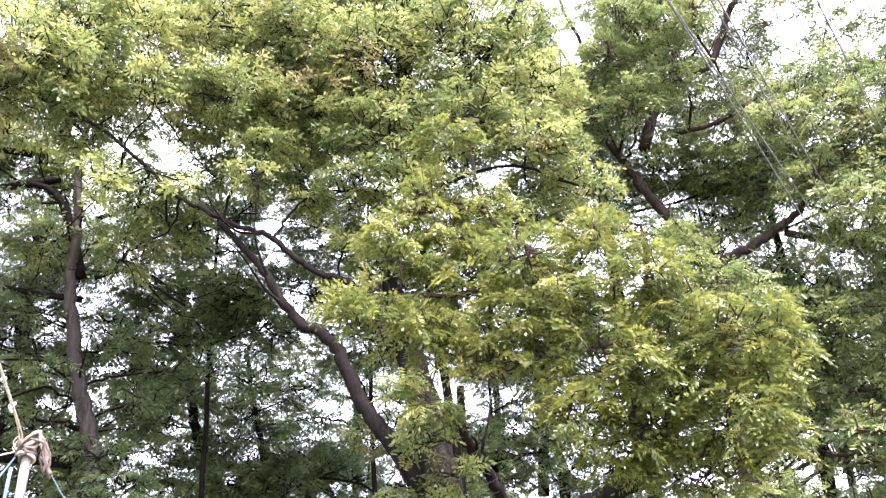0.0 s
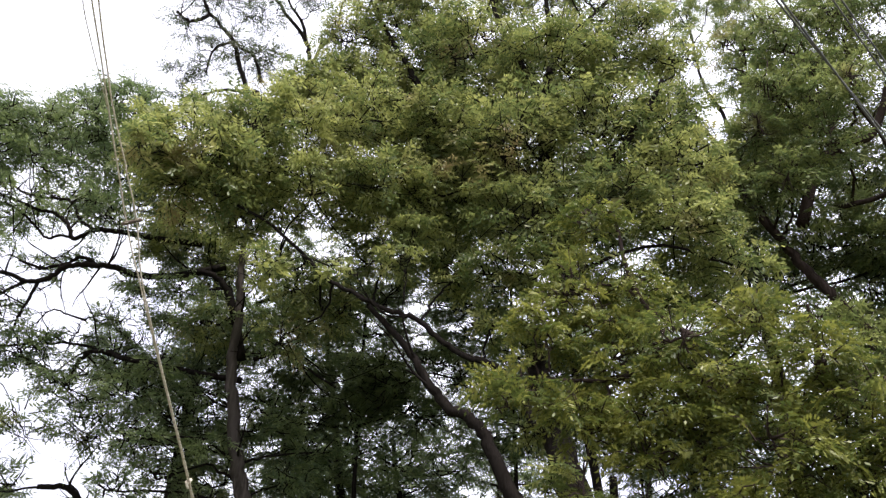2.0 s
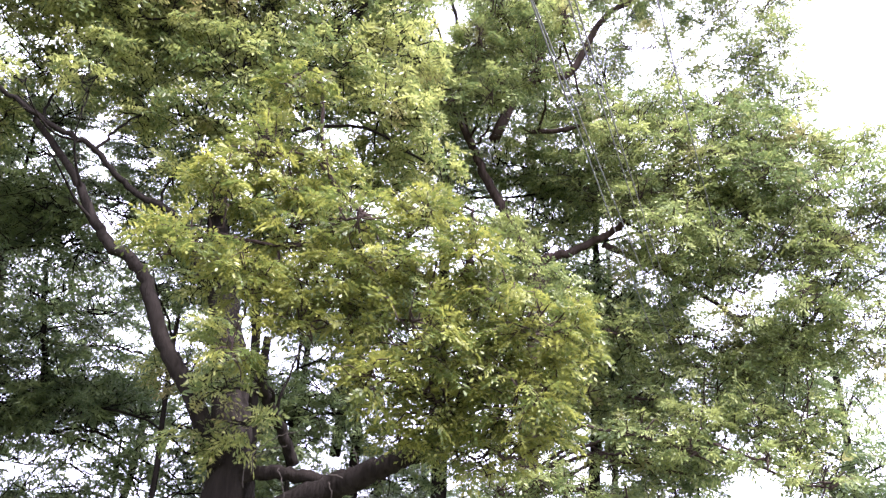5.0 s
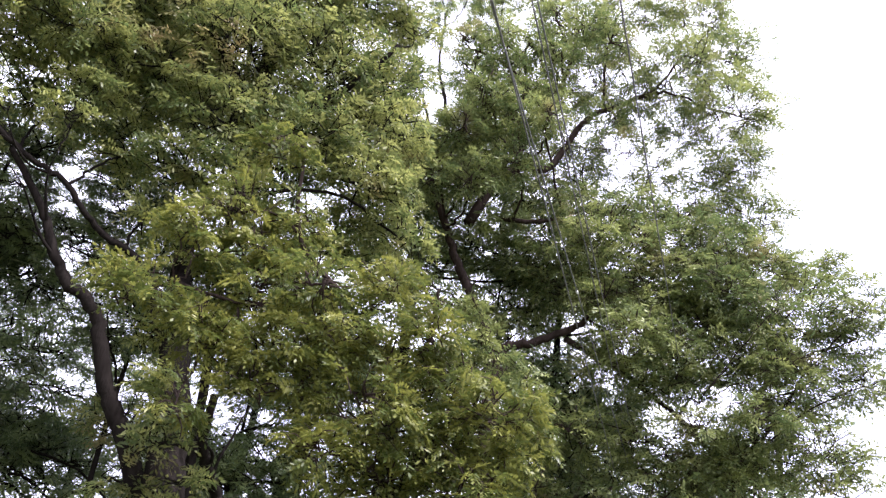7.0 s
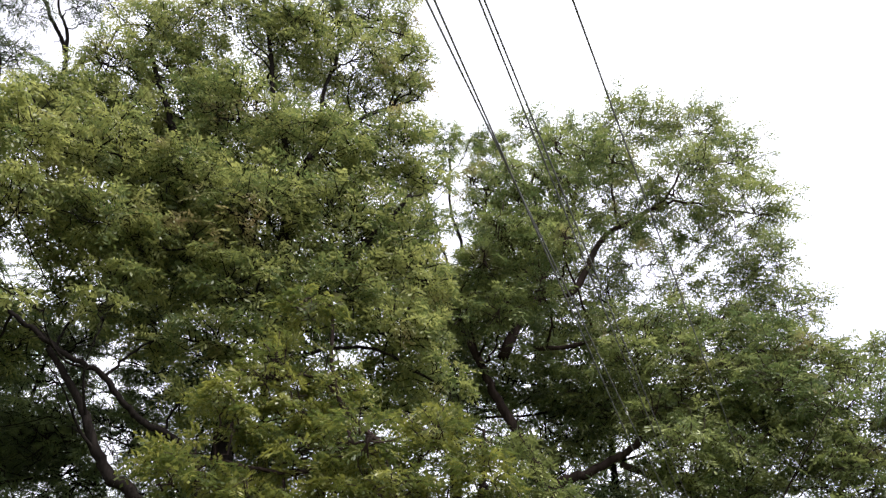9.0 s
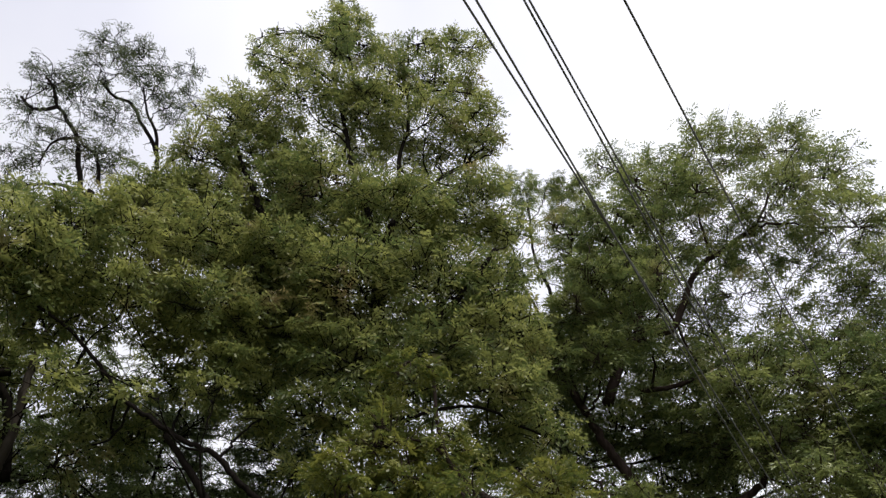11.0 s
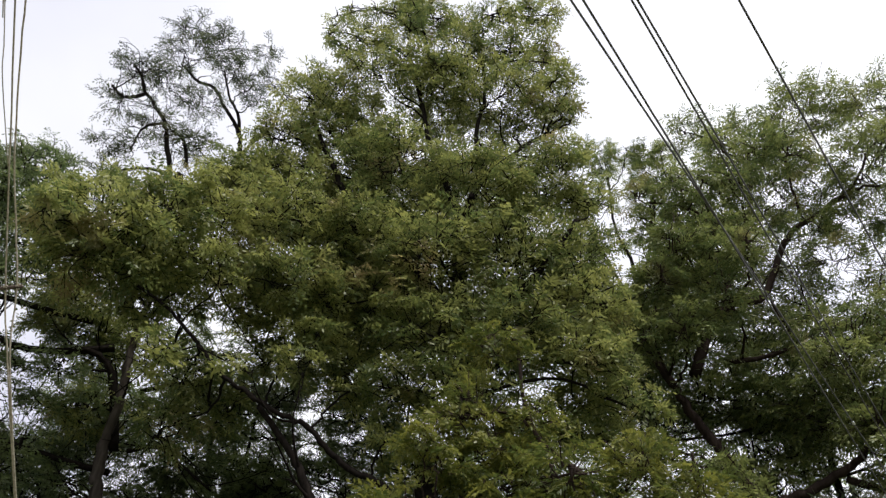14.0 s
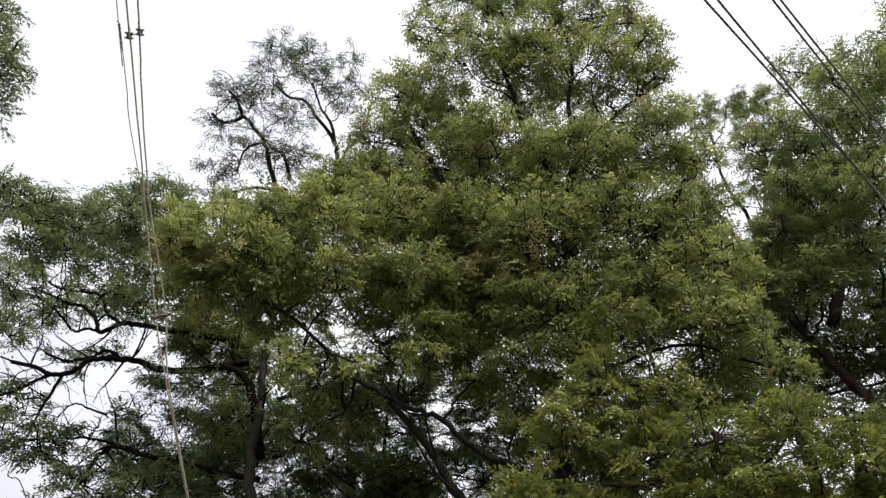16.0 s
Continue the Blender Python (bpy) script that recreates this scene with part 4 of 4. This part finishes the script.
INNER_BOUGHS = [
    (4.2, 13.3, 10.2, 1.46), (5.6, 12.8, 8.8, 1.17), (3.3, 13.3, 8.7, 1.15), (6.7, 12.5, 8.9, 1.19),
    (1.9, 13.8, 11.2, 1.38), (0.2, 14.0, 10.6, 1.36), (5.2, 13.3, 6.8, 1.13), (6.4, 12.8, 6.3, 1.12),
    (0.5, 13.8, 8.2, 1.03), (2.4, 13.7, 6.4, 1.20), (4.1, 13.4, 5.1, 1.19), (5.2, 12.8, 4.2, 1.15),
    (4.4, 13.5, 3.4, 0.96), (-1.4, 13.8, 10.6, 1.11), (-2.5, 13.5, 9.4, 0.70)]
tree("inner_tree", "dense green tree standing deep in the grove", (4.0, 14.2, 0), [("trunk", [(4.0, 14.2, 2), (3.8, 14.2, 6), (3.6, 14.0, 9)], 0.24, 0.08)],
     INNER_BOUGHS, LEAF_BACK, BARK_SHADED, FROND_FAR, 0.25, 16, 17)

GAP_BOUGHS = [
    (4.1, 18.8, 21.8, 0.87), (5.5, 18.2, 21.0, 0.93), (6.2, 18.1, 19.9, 0.89), (4.1, 18.9, 19.6, 0.59),
    (5.4, 18.4, 19.1, 0.58), (4.5, 18.8, 18.2, 0.49), (5.5, 18.5, 17.5, 0.74), (3.5, 18.6, 17.7, 0.55)]
GAP_FINE = [
    (3.7, 17.6, 20.3, 0.54), (4.5, 17.4, 20.5, 0.50), (5.2, 17.2, 20.6, 0.55), (3.4, 17.7, 19.0, 0.48),
    (4.8, 17.4, 19.0, 0.48), (3.8, 17.6, 18.1, 0.40), (5.1, 17.3, 19.7, 0.49), (3.6, 17.6, 17.0, 0.35),
    (4.8, 17.4, 17.1, 0.35), (5.6, 17.1, 20.3, 0.48)]
tree("distant_tree", "distant thin tree seen in the gap between crowns", (5.0, 18.5, 0), [("trunk", [(5.0, 18.5, 4), (4.9, 18.5, 10), (4.8, 18.5, 16), (4.3, 18.7, 18.5), (4.2, 18.8, 21)], 0.13, 0.03),
      ("fork", [(4.8, 18.5, 15.5), (5.3, 18.4, 17.5), (5.5, 18.3, 19), (6.1, 18.1, 20)], 0.07, 0.02),
      ("fork", [(4.8, 18.5, 14.5), (4.2, 18.7, 16.5), (3.6, 18.7, 17.8), (3.2, 18.7, 19.5)], 0.06, 0.02)],
     GAP_BOUGHS + GAP_FINE, LEAF_RIGHT, BARK_SHADED, FROND_FAR, 0.20, 15, 18)

BARE_LIMBS = [
    ('trunk', [(-7.84, 13.97, 13.76), (-8.06, 13.85, 14.71), (-8.40, 13.65, 15.66), (-8.65, 13.49, 16.37), (-9.00, 13.26, 16.80), (-9.33, 13.03, 17.13), (-9.52, 12.89, 17.56), (-9.73, 12.74, 17.74)], 0.097, 0.025),
    ('d1', [(-9.30, 13.06, 16.97), (-9.48, 12.93, 16.67), (-9.69, 12.77, 16.54), (-9.91, 12.60, 16.71)], 0.058, 0.033),
    ('d2', [(-7.85, 13.97, 15.29), (-8.03, 13.87, 15.87), (-8.21, 13.76, 16.16), (-8.45, 13.62, 16.23)], 0.055, 0.032),
    ('d3', [(-8.12, 13.82, 14.83), (-8.58, 13.53, 14.69), (-8.98, 13.28, 14.33), (-9.23, 13.10, 13.94)], 0.046, 0.023),
] + [
    ('d4', [(-6.87, 15.03, 15.27), (-7.03, 14.95, 16.61), (-7.10, 14.92, 17.15), (-7.33, 14.81, 17.75), (-7.83, 14.55, 18.42), (-8.23, 14.33, 18.94), (-8.66, 14.07, 18.90), (-9.09, 13.80, 19.21)], 0.080, 0.036),
    ('d5', [(-7.21, 14.87, 17.52), (-7.43, 14.76, 18.31), (-7.80, 14.56, 18.86), (-8.17, 14.36, 19.82)], 0.060, 0.027),
    ('d6', [(-7.00, 14.96, 16.78), (-6.85, 15.03, 17.62), (-6.89, 15.01, 18.08)], 0.050, 0.026),
    ('d7', [(-6.83, 15.04, 17.51), (-6.51, 15.18, 18.38), (-6.49, 15.19, 19.28), (-6.37, 15.24, 19.79)], 0.043, 0.027),
    ('d8', [(-8.65, 13.49, 16.37), (-8.99, 13.27, 15.92), (-9.03, 13.24, 15.05)], 0.041, 0.023),
]
BARE_BOUGHS = [
    (-9.5, 12.9, 17.7, 0.83), (-9.6, 12.8, 16.3, 0.63), (-8.9, 13.3, 17.6, 0.82), (-9.0, 13.2, 15.1, 0.61),
    (-9.5, 12.9, 14.9, 0.47), (-8.8, 13.4, 20.2, 0.80), (-8.9, 13.3, 19.1, 0.78), (-8.1, 13.8, 20.2, 0.80),
    (-7.7, 14.1, 19.4, 0.78), (-8.1, 13.9, 17.7, 0.74), (-8.8, 13.4, 16.1, 0.59), (-8.1, 13.8, 16.0, 0.79),
    (-7.1, 14.4, 20.9, 0.50), (-6.8, 14.5, 19.7, 0.49), (-6.9, 14.5, 18.6, 0.38), (-7.2, 14.3, 18.9, 0.53),
    (-9.3, 13.1, 14.1, 0.48), (-7.7, 14.0, 16.1, 0.59)]
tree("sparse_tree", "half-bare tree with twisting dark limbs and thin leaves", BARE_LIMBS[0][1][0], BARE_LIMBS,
     BARE_BOUGHS, LEAF_DARK, BARK_SHADED, FROND_MID, 0.16, 9, 19, twig_r=0.008, per_twig=5, forks=3)


def grove_boughs(rng, centre, size, n, r):
    """Boughs spread through an egg-shaped crown, thicker towards its outside."""
    d = unit(rng.normal(size=(n, 3)))
    p = np.array(centre) + d * np.array(size) * rng.uniform(0.35, 1.0, size=(n, 1))
    return [(*q, r * rng.uniform(0.7, 1.2)) for q in p]


# the far side of the great tree's and the broad tree's crowns
HEART = grove_boughs(np.random.RandomState(31), (-1.6, 11.2, 10.4), (3.0, 1.1, 3.2), 20, 1.0)
tree("crowded_tree", "olive-green tree grown into the great tree's crown", (0.5, 11.6, 0), [("trunk", [(0.5, 11.6, 2), (0.0, 11.5, 6), (-0.8, 11.2, 10.5)], 0.14, 0.04)],
     HEART, LEAF_MAIN, BARK_SHADED, FROND_FAR, 0.18, 15, 32)
FLANK = grove_boughs(np.random.RandomState(33), (7.0, 13.0, 7.6), (3.0, 1.2, 4.2), 30, 1.0)
tree("crowded_tree", "green tree grown into the broad tree's crown", (6.6, 13.2, 0), [("trunk", [(6.6, 13.2, 2), (6.7, 13.2, 6), (6.6, 13.1, 9.5)], 0.2, 0.05)],
     FLANK, LEAF_RIGHT, BARK_SHADED, FROND_FAR, 0.25, 13, 34)

# thin crowns of young trees, seen through under the great tree's limbs
for k, (x, y, z, wide, high, n) in enumerate(((-4.0, 12.9, 7.2, 2.6, 2.6, 30), (-1.2, 13.2, 6.8, 2.2, 2.9, 28), (-7.2, 12.6, 6.2, 2.0, 2.2, 20), (1.0, 13.4, 4.2, 1.8, 1.8, 15))):
    thin = grove_boughs(np.random.RandomState(50 + k), (x, y, z), (wide, 1.1, high), n, 0.75)
    tree("young_tree", "young tree with thin see-through crown behind the limbs", (x + 0.3, y, 0), [("trunk", [(x + 0.3, y, 1.5), (x + 0.1, y, z - 1.5), (x, y, z + high * 0.7)], 0.09, 0.02)],
         thin, LEAF_BACK, BARK_SHADED, FROND_FAR, 0.17, 13, 54 + k, "young trees of the grove")

# the grove goes on behind: plain trees, trunk to crown
GROVE = ((-12.0, 11.5, 6.5, 14), (-8.6, 15.5, 7.0, 24), (-5.2, 17.0, 8.0, 28), (-2.0, 18.0, 8.5, 28), (1.2, 16.6, 12.5, 38), (4.5, 18.0, 13.0, 28), (8.6, 16.5, 11.5, 26), (11.5, 12.5, 8.5, 18))
for k, (x, y, top_z, n) in enumerate(GROVE):
    rng = np.random.RandomState(40 + k)
    boughs = grove_boughs(rng, (x, y, top_z * 0.55), (2.5, 1.5, top_z * 0.45), n, 0.95)
    stem = [("trunk", [(x, y, 1.5), (x + 0.2, y, top_z * 0.4), (x + 0.1, y + 0.1, top_z * 0.85)], 0.16, 0.05)]
    tree("grove_tree", "dark green tree in the shade of the grove", (x, y, 0), stem, boughs, LEAF_BACK, BARK_SHADED, FROND_FAR, 0.27, 7, 60 + k, "trees of the grove")

# undergrowth between the trunks
for k, (x, y) in enumerate(((-10.6, 9.6), (-8.6, 12.0), (-6.4, 13.4), (-4.2, 14.6), (-1.8, 15.0), (0.8, 14.4), (3.2, 15.2), (5.8, 14.6), (8.2, 13.0), (10.2, 10.8))):
    rng = np.random.RandomState(80 + k)
    boughs = grove_boughs(rng, (x, y, 2.6), (1.5, 0.9, 2.0), 13, 0.8)
    tree("bush", "dark green leafy bush under the trees", (x, y, 0), [("trunk", [(x, y, 0.4), (x + 0.1, y, 1.6), (x, y + 0.1, 3.2)], 0.06, 0.02)], boughs, LEAF_BACK, BARK_SHADED, FROND_FAR, 0.26, 11, 90 + k, "bushes of the grove", category="bush")


# ---- overhead cables on the street side ----
def sag_line(a, b, sag, n=24):
    s = np.linspace(0, 1, n)[:, None]
    p = np.asarray(a) * (1 - s) + np.asarray(b) * s
    p[:, 2] -= sag * 4 * (s * (1 - s))[:, 0]
    return p


def overhead_cable(az, offset, lift, slope, radius):
    """A nearly level cable that passes overhead towards the compass angle az."""
    d = np.array([math.sin(radians(az)), math.cos(radians(az)), slope])
    side = np.array([-math.cos(radians(az)), math.sin(radians(az)), 0])
    mid = np.array([0, 0, 1.6 + lift]) + side * offset
    v, q = tube(sag_line(mid - d * 9, mid + d * 15, 0.0), np.full(24, radius), 8)
    tagged(mesh_object("overhead_cable", v, q, CABLE), "thin grey overhead power cable above the lane", "cable", "overhead cables")


for az, offset, lift, slope, radius in ((36.7, 0.883, 2.950, 0.024, 0.0055), (35.4, 0.752, 2.783, 0.014, 0.0052), (35.42, 0.665, 3.078, 0.059, 0.0054), (35.85, 0.657, 3.078, 0.059, 0.0054), (38.35, 0.430, 3.493, 0.103, 0.0064)):
    overhead_cable(az, offset, lift, slope, radius)


# ---- the pipe post with its ropes ----
def pipe_post():
    top = new("pipe_post")
    tagged(top, "white plastic pipe post with ropes knotted round its top", "post")
    head = np.array([-2.068, 3.98, 2.335])
    line = np.array([[head[0], head[1], z] for z in np.linspace(-0.2, head[2], 12)])
    v, q = tube(line, np.full(12, 0.023), 20)
    mesh_object("pipe", v, q, PIPE, top)
    cap = np.array([head + (0, 0, z) for z in (-0.005, 0.01, 0.03, 0.045)])
    v, q = tube(cap, [0.0245, 0.0255, 0.022, 0.009], 20)
    mesh_object("pipe_cap", v, q, PIPE, top, "stained white plastic cap")
    rng = np.random.RandomState(3)
    for k in range(9):
        ang = np.linspace(0, 2 * np.pi * 1.05, 26)
        rr = 0.029 + 0.014 * rng.rand() + 0.004 * np.sin(ang * 3 + k)
        lift = rng.uniform(-0.055, 0.03)
        ring = np.stack([head[0] + rr * np.cos(ang + k), head[1] + rr * np.sin(ang + k), head[2] + lift + 0.022 * np.sin(ang + k * 1.7)], 1)
        v, q = tube(ring, np.full(26, 0.006 + 0.003 * rng.rand()), 7)
        mesh_object("rope_coil", v, q, CORD if k % 4 == 1 else CLOTH, top, "frayed rope wound round the post")
    # strands of old cloth looped over the top and hanging at the side
    for k in range(7):
        w = rng.normal(size=(6, 3)) * 0.012
        loop = smooth_line([head + np.array(o) + d for o, d in zip(((-0.05, 0.0, -0.04), (-0.01, -0.03, 0.02), (0.03, -0.02, 0.055), (0.065, 0.0, 0.03), (0.08, 0.02, -0.05), (0.10, 0.03, -0.11 - 0.06 * rng.rand())), w)], 5)
        v, q = tube(loop, np.linspace(0.005, 0.008, len(loop)), 6, 0.15, rng)
        mesh_object("cloth_strand", v, q, CORD if k == 3 else CLOTH, top, "frayed brown cloth strand")
    # loose fibres that stick out sideways
    for k in range(6):
        d = np.array([-0.05 - 0.05 * rng.rand(), 0.02 * rng.normal(), 0.03 * rng.normal()])
        loop = smooth_line([head + np.array([-0.02, 0, -0.02]), head + d * 0.6 + np.array([0, 0, 0.02]), head + d + np.array([0, 0, -0.03]), head + d * 0.5 + np.array([0, 0, -0.06])], 5)
        v, q = tube(loop, np.full(len(loop), 0.0022), 5)
        mesh_object("loose_end", v, q, CORD, top, "loose rope end")
    hose = smooth_line([(head[0] - 0.075, head[1] - 0.01, -0.1), (head[0] - 0.08, head[1], 1.2), (head[0] - 0.07, head[1], head[2] - 0.1)], 8)
    v, q = tube(hose, np.full(len(hose), 0.009), 10)
    mesh_object("hose", v, q, BLUE, top, "faded blue hose tied to the pipe")
    return head


HEAD = pipe_post()


def rope_span(points, radius, wave, seed, label, mat=CORD):
    rng = np.random.RandomState(seed)
    line = smooth_line(points, 10)
    line = line + np.cumsum(rng.normal(size=line.shape) * wave, axis=0) * np.sin(np.linspace(0, np.pi, len(line)))[:, None]
    v, q = tube(line, np.full(len(line), radius), 7)
    return tagged(mesh_object("rope", v, q, mat), label, "rope", "ropes at the post")


SPAN_A = [HEAD + np.array([-0.05, 0, 0.02]), (-2.09, 3.785, 2.50), (-2.09, 2.97, 3.165), (-2.118, 2.722, 3.437), (-2.013, 2.203, 3.75), (-1.862, 1.597, 4.05), (-1.80, 1.35, 4.17), (-1.2, -1.2, 5.6)]
SPAN_B = [HEAD + np.array([-0.035, 0, 0.03]), (-2.08, 3.785, 2.50), (-2.078, 2.972, 3.168), (-2.072, 2.728, 3.458), (-1.997, 2.217, 3.763), (-1.843, 1.62, 4.10), (-1.775, 1.38, 4.22), (-1.1, -1.2, 5.7)]
rope_span(SPAN_A, 0.0037, 0.0010, 1, "weathered beige twin rope rising from the post")
rope_span(SPAN_B, 0.0037, 0.0010, 2, "weathered beige twin rope rising from the post")
rope_span([(-2.03, 2.25, 3.73), (-1.915, 1.854, 3.816), (-1.891, 1.737, 3.886), (-1.880, 1.632, 3.967), (-1.877, 1.546, 4.051), (-1.863, 1.471, 4.091), (-1.25, -1.15, 5.6)], 0.0022, 0.0005, 5, "thin loose wire beside the twin rope")
TWIST = np.linspace(0, 1, 40)[:, None]
TWIST_A, TWIST_B = np.array([-1.880, 1.617, 3.984]), np.array([-1.876, 1.533, 4.059])
twist = TWIST_A + (TWIST_B - TWIST_A) * TWIST + 0.004 * np.hstack([np.sin(TWIST * 50), np.cos(TWIST * 41), 0 * TWIST])
twist_v, twist_q = tube(twist, np.full(40, 0.0022), 6)
tagged(mesh_object("wire_twist", twist_v, twist_q, IRON), "short wire wound round the thin loose wire", "wire")
rope_span([HEAD + np.array([-0.05, 0, -0.02]), (-2.45, 3.80, 2.20), (-2.73, 3.62, 2.16), (-4.2, 2.8, 2.3)], 0.0042, 0.001, 6, "slack pale rope running sideways from the post")
rope_span([HEAD + np.array([0.07, 0, -0.05]), (-1.92, 4.1, 2.12), (-1.80, 4.17, 1.95), (-1.6, 4.3, 1.5), (-1.5, 4.4, 0.0)], 0.0022, 0.001, 7, "thin blue-grey cord hanging down from the post", BLUE)
rope_span([HEAD + np.array([-0.06, 0, -0.05]), (-2.22, 3.9, 2.05), (-2.27, 3.85, 1.85), (-2.4, 3.8, 0.0)], 0.004, 0.001, 8, "faded blue cord hanging down from the post", BLUE)
rope_span([(-2.086, 3.79, 2.47), (-2.095, 3.77, 2.50), (-2.08, 3.79, 2.525), (-2.09, 3.775, 2.49)], 0.007, 0.001, 9, "knot where the twin ropes are tied")


def spool_spacer(a, b, size):
    """Two small ribbed spools, one on each rope, joined by a short wire."""
    top = new("rope_spacer")
    tagged(top, "pair of small grey spools joined by wire on the ropes", "spacer")
    a, b = np.asarray(a), np.asarray(b)
    axis = unit(np.array([-0.20, 0.70, -0.55]))
    for c in (a, b):
        line = np.array([c + axis * s * size for s in (-1.0, -0.9, -0.45, -0.35, 0.0, 0.35, 0.45, 0.9, 1.0)])
        v, q = tube(line, np.array([0.5, 1.15, 1.15, 0.7, 0.7, 0.7, 1.15, 1.15, 0.5]) * size, 14)
        mesh_object("spool", v, q, IRON, top)
    v, q = tube(smooth_line([a, (a + b) / 2 - (0, 0, 0.004), b], 4), np.full(9, 0.0022), 6)
    mesh_object("link_wire", v, q, IRON, top)


def spreader_bar(a, b, size):
    """A short flat wooden bar that keeps the two ropes apart."""
    top = new("spreader_bar")
    tagged(top, "short weathered wooden bar tied across the ropes", "spreader")
    a, b = np.asarray(a), np.asarray(b)
    d = unit(b - a)
    line = np.array([a - d * 0.026, a - d * 0.022, a, b, b + d * 0.018, b + d * 0.022])
    v, q = tube(line, np.array([0.5, 1, 1.05, 0.95, 1, 0.5]) * size, 8)
    mesh_object("bar", v, q, CLOTH, top)
    for c in (a, b):
        ang = np.linspace(0, 2 * np.pi * 2, 24)
        ring = np.stack([c[0] + 1.1 * size * np.cos(ang), c[1] + 1.1 * size * np.sin(ang), c[2] + np.linspace(-size, size, 24)], 1)
        v, q = tube(ring, np.full(24, 0.0022), 6)
        mesh_object("binding", v, q, CORD, top, "thin binding cord")


spool_spacer((-1.862, 1.597, 4.05), (-1.843, 1.62, 4.10), 0.0145)
spreader_bar((-2.118, 2.722, 3.441), (-2.072, 2.728, 3.456), 0.009)


# ---- small things ----
def dry_tuft(place, size, seed):
    """A tuft of pale dead leaves caught at a shoot's tip."""
    rng = np.random.RandomState(seed)
    v, f = [], []
    for k in range(7):
        a, tilt, ln = rng.uniform(0, 2 * np.pi), rng.uniform(-0.3, 0.7), size * rng.uniform(0.6, 1.0)
        d = np.array([math.cos(a) * math.cos(tilt), math.sin(a) * math.cos(tilt), math.sin(tilt)])
        w = unit(np.cross(d, [0.2, 0.1, 1.0])) * ln * 0.28
        n = len(v)
        for s, wide in ((0, 0.3), (0.35, 1.0), (0.7, 0.8), (1.0, 0.1)):
            c = np.array(place) + d * ln * s - np.array([0, 0, 0.25 * ln * s * s])
            v += [c - w * wide + (0, 0, 0.1 * ln * wide), c, c + w * wide + (0, 0, 0.1 * ln * wide)]
        for r in range(3):
            for m in range(2):
                p = n + 3 * r + m
                f.append((p, p + 1, p + 4, p + 3))
    tagged(mesh_object("dry_leaf_tuft", v, f, DRY), "pale dead leaf tuft on a shoot tip", "leaf")


DRY = plain_material("dry_leaf", (0.34, 0.33, 0.22), (0.55, 0.52, 0.38), 30, 0.8)
dry_tuft((0.478, 7.030, 6.310), 0.13, 5)

CLIP = plain_material("clip_white", (0.62, 0.61, 0.58), (0.8, 0.79, 0.76), 50, 0.4)


def cable_clip(place, along):
    top = new("cable_clip")
    tagged(top, "small white plastic clip on an overhead cable", "clip")
    p, d = np.asarray(place), unit(np.asarray(along))
    v, q = tube(np.array([p + d * s for s in (-0.022, -0.019, -0.006, 0.006, 0.019, 0.022)]), [0.0065, 0.010, 0.0115, 0.0115, 0.010, 0.0065], 10)
    mesh_object("sleeve", v, q, CLIP, top)
    v, q = tube(np.array([p + (0, 0, 0.006), p + (0, 0, 0.014), p + (0, 0, 0.021)]), [0.006, 0.006, 0.003], 8)
    mesh_object("lug", v, q, CLIP, top)


cable_clip((3.056, 5.578, 4.701), (0.598, 0.802, 0.024))


def hanging_vine(points, radius, seed):
    rng = np.random.RandomState(seed)
    line = smooth_line(points, 7)
    line += rng.normal(size=line.shape) * 0.008
    v, q = tube(line, np.linspace(radius, radius * 0.6, len(line)), 6)
    tagged(mesh_object("vine", v, q, BARK_GREY), "thin dry grey vine hanging on the great limb", "vine", "vines on the limb")


hanging_vine([(1.095, 8.280, 2.322), (1.392, 8.239, 2.277), (1.624, 8.199, 2.327), (1.749, 8.174, 2.149), (1.814, 8.161, 1.983)], 0.006, 0)
hanging_vine([(1.372, 8.242, 2.596), (1.473, 8.225, 2.396), (1.569, 8.209, 2.256), (1.549, 8.212, 2.085)], 0.006, 1)
hanging_vine([(0.370, 8.336, 2.258), (0.374, 8.335, 2.486), (0.594, 8.325, 2.644), (0.823, 8.308, 2.746)], 0.006, 2)
hanging_vine([(0.624, 8.323, 2.327), (0.698, 8.318, 2.161), (0.748, 8.315, 1.940)], 0.006, 3)
hanging_vine([(1.159, 8.272, 2.239), (1.199, 8.267, 2.099), (1.122, 8.277, 1.956)], 0.006, 4)
hanging_vine([(0.302, 8.338, 2.086), (0.306, 8.337, 2.311), (0.491, 8.331, 2.493), (0.691, 8.319, 2.562)], 0.006, 5)
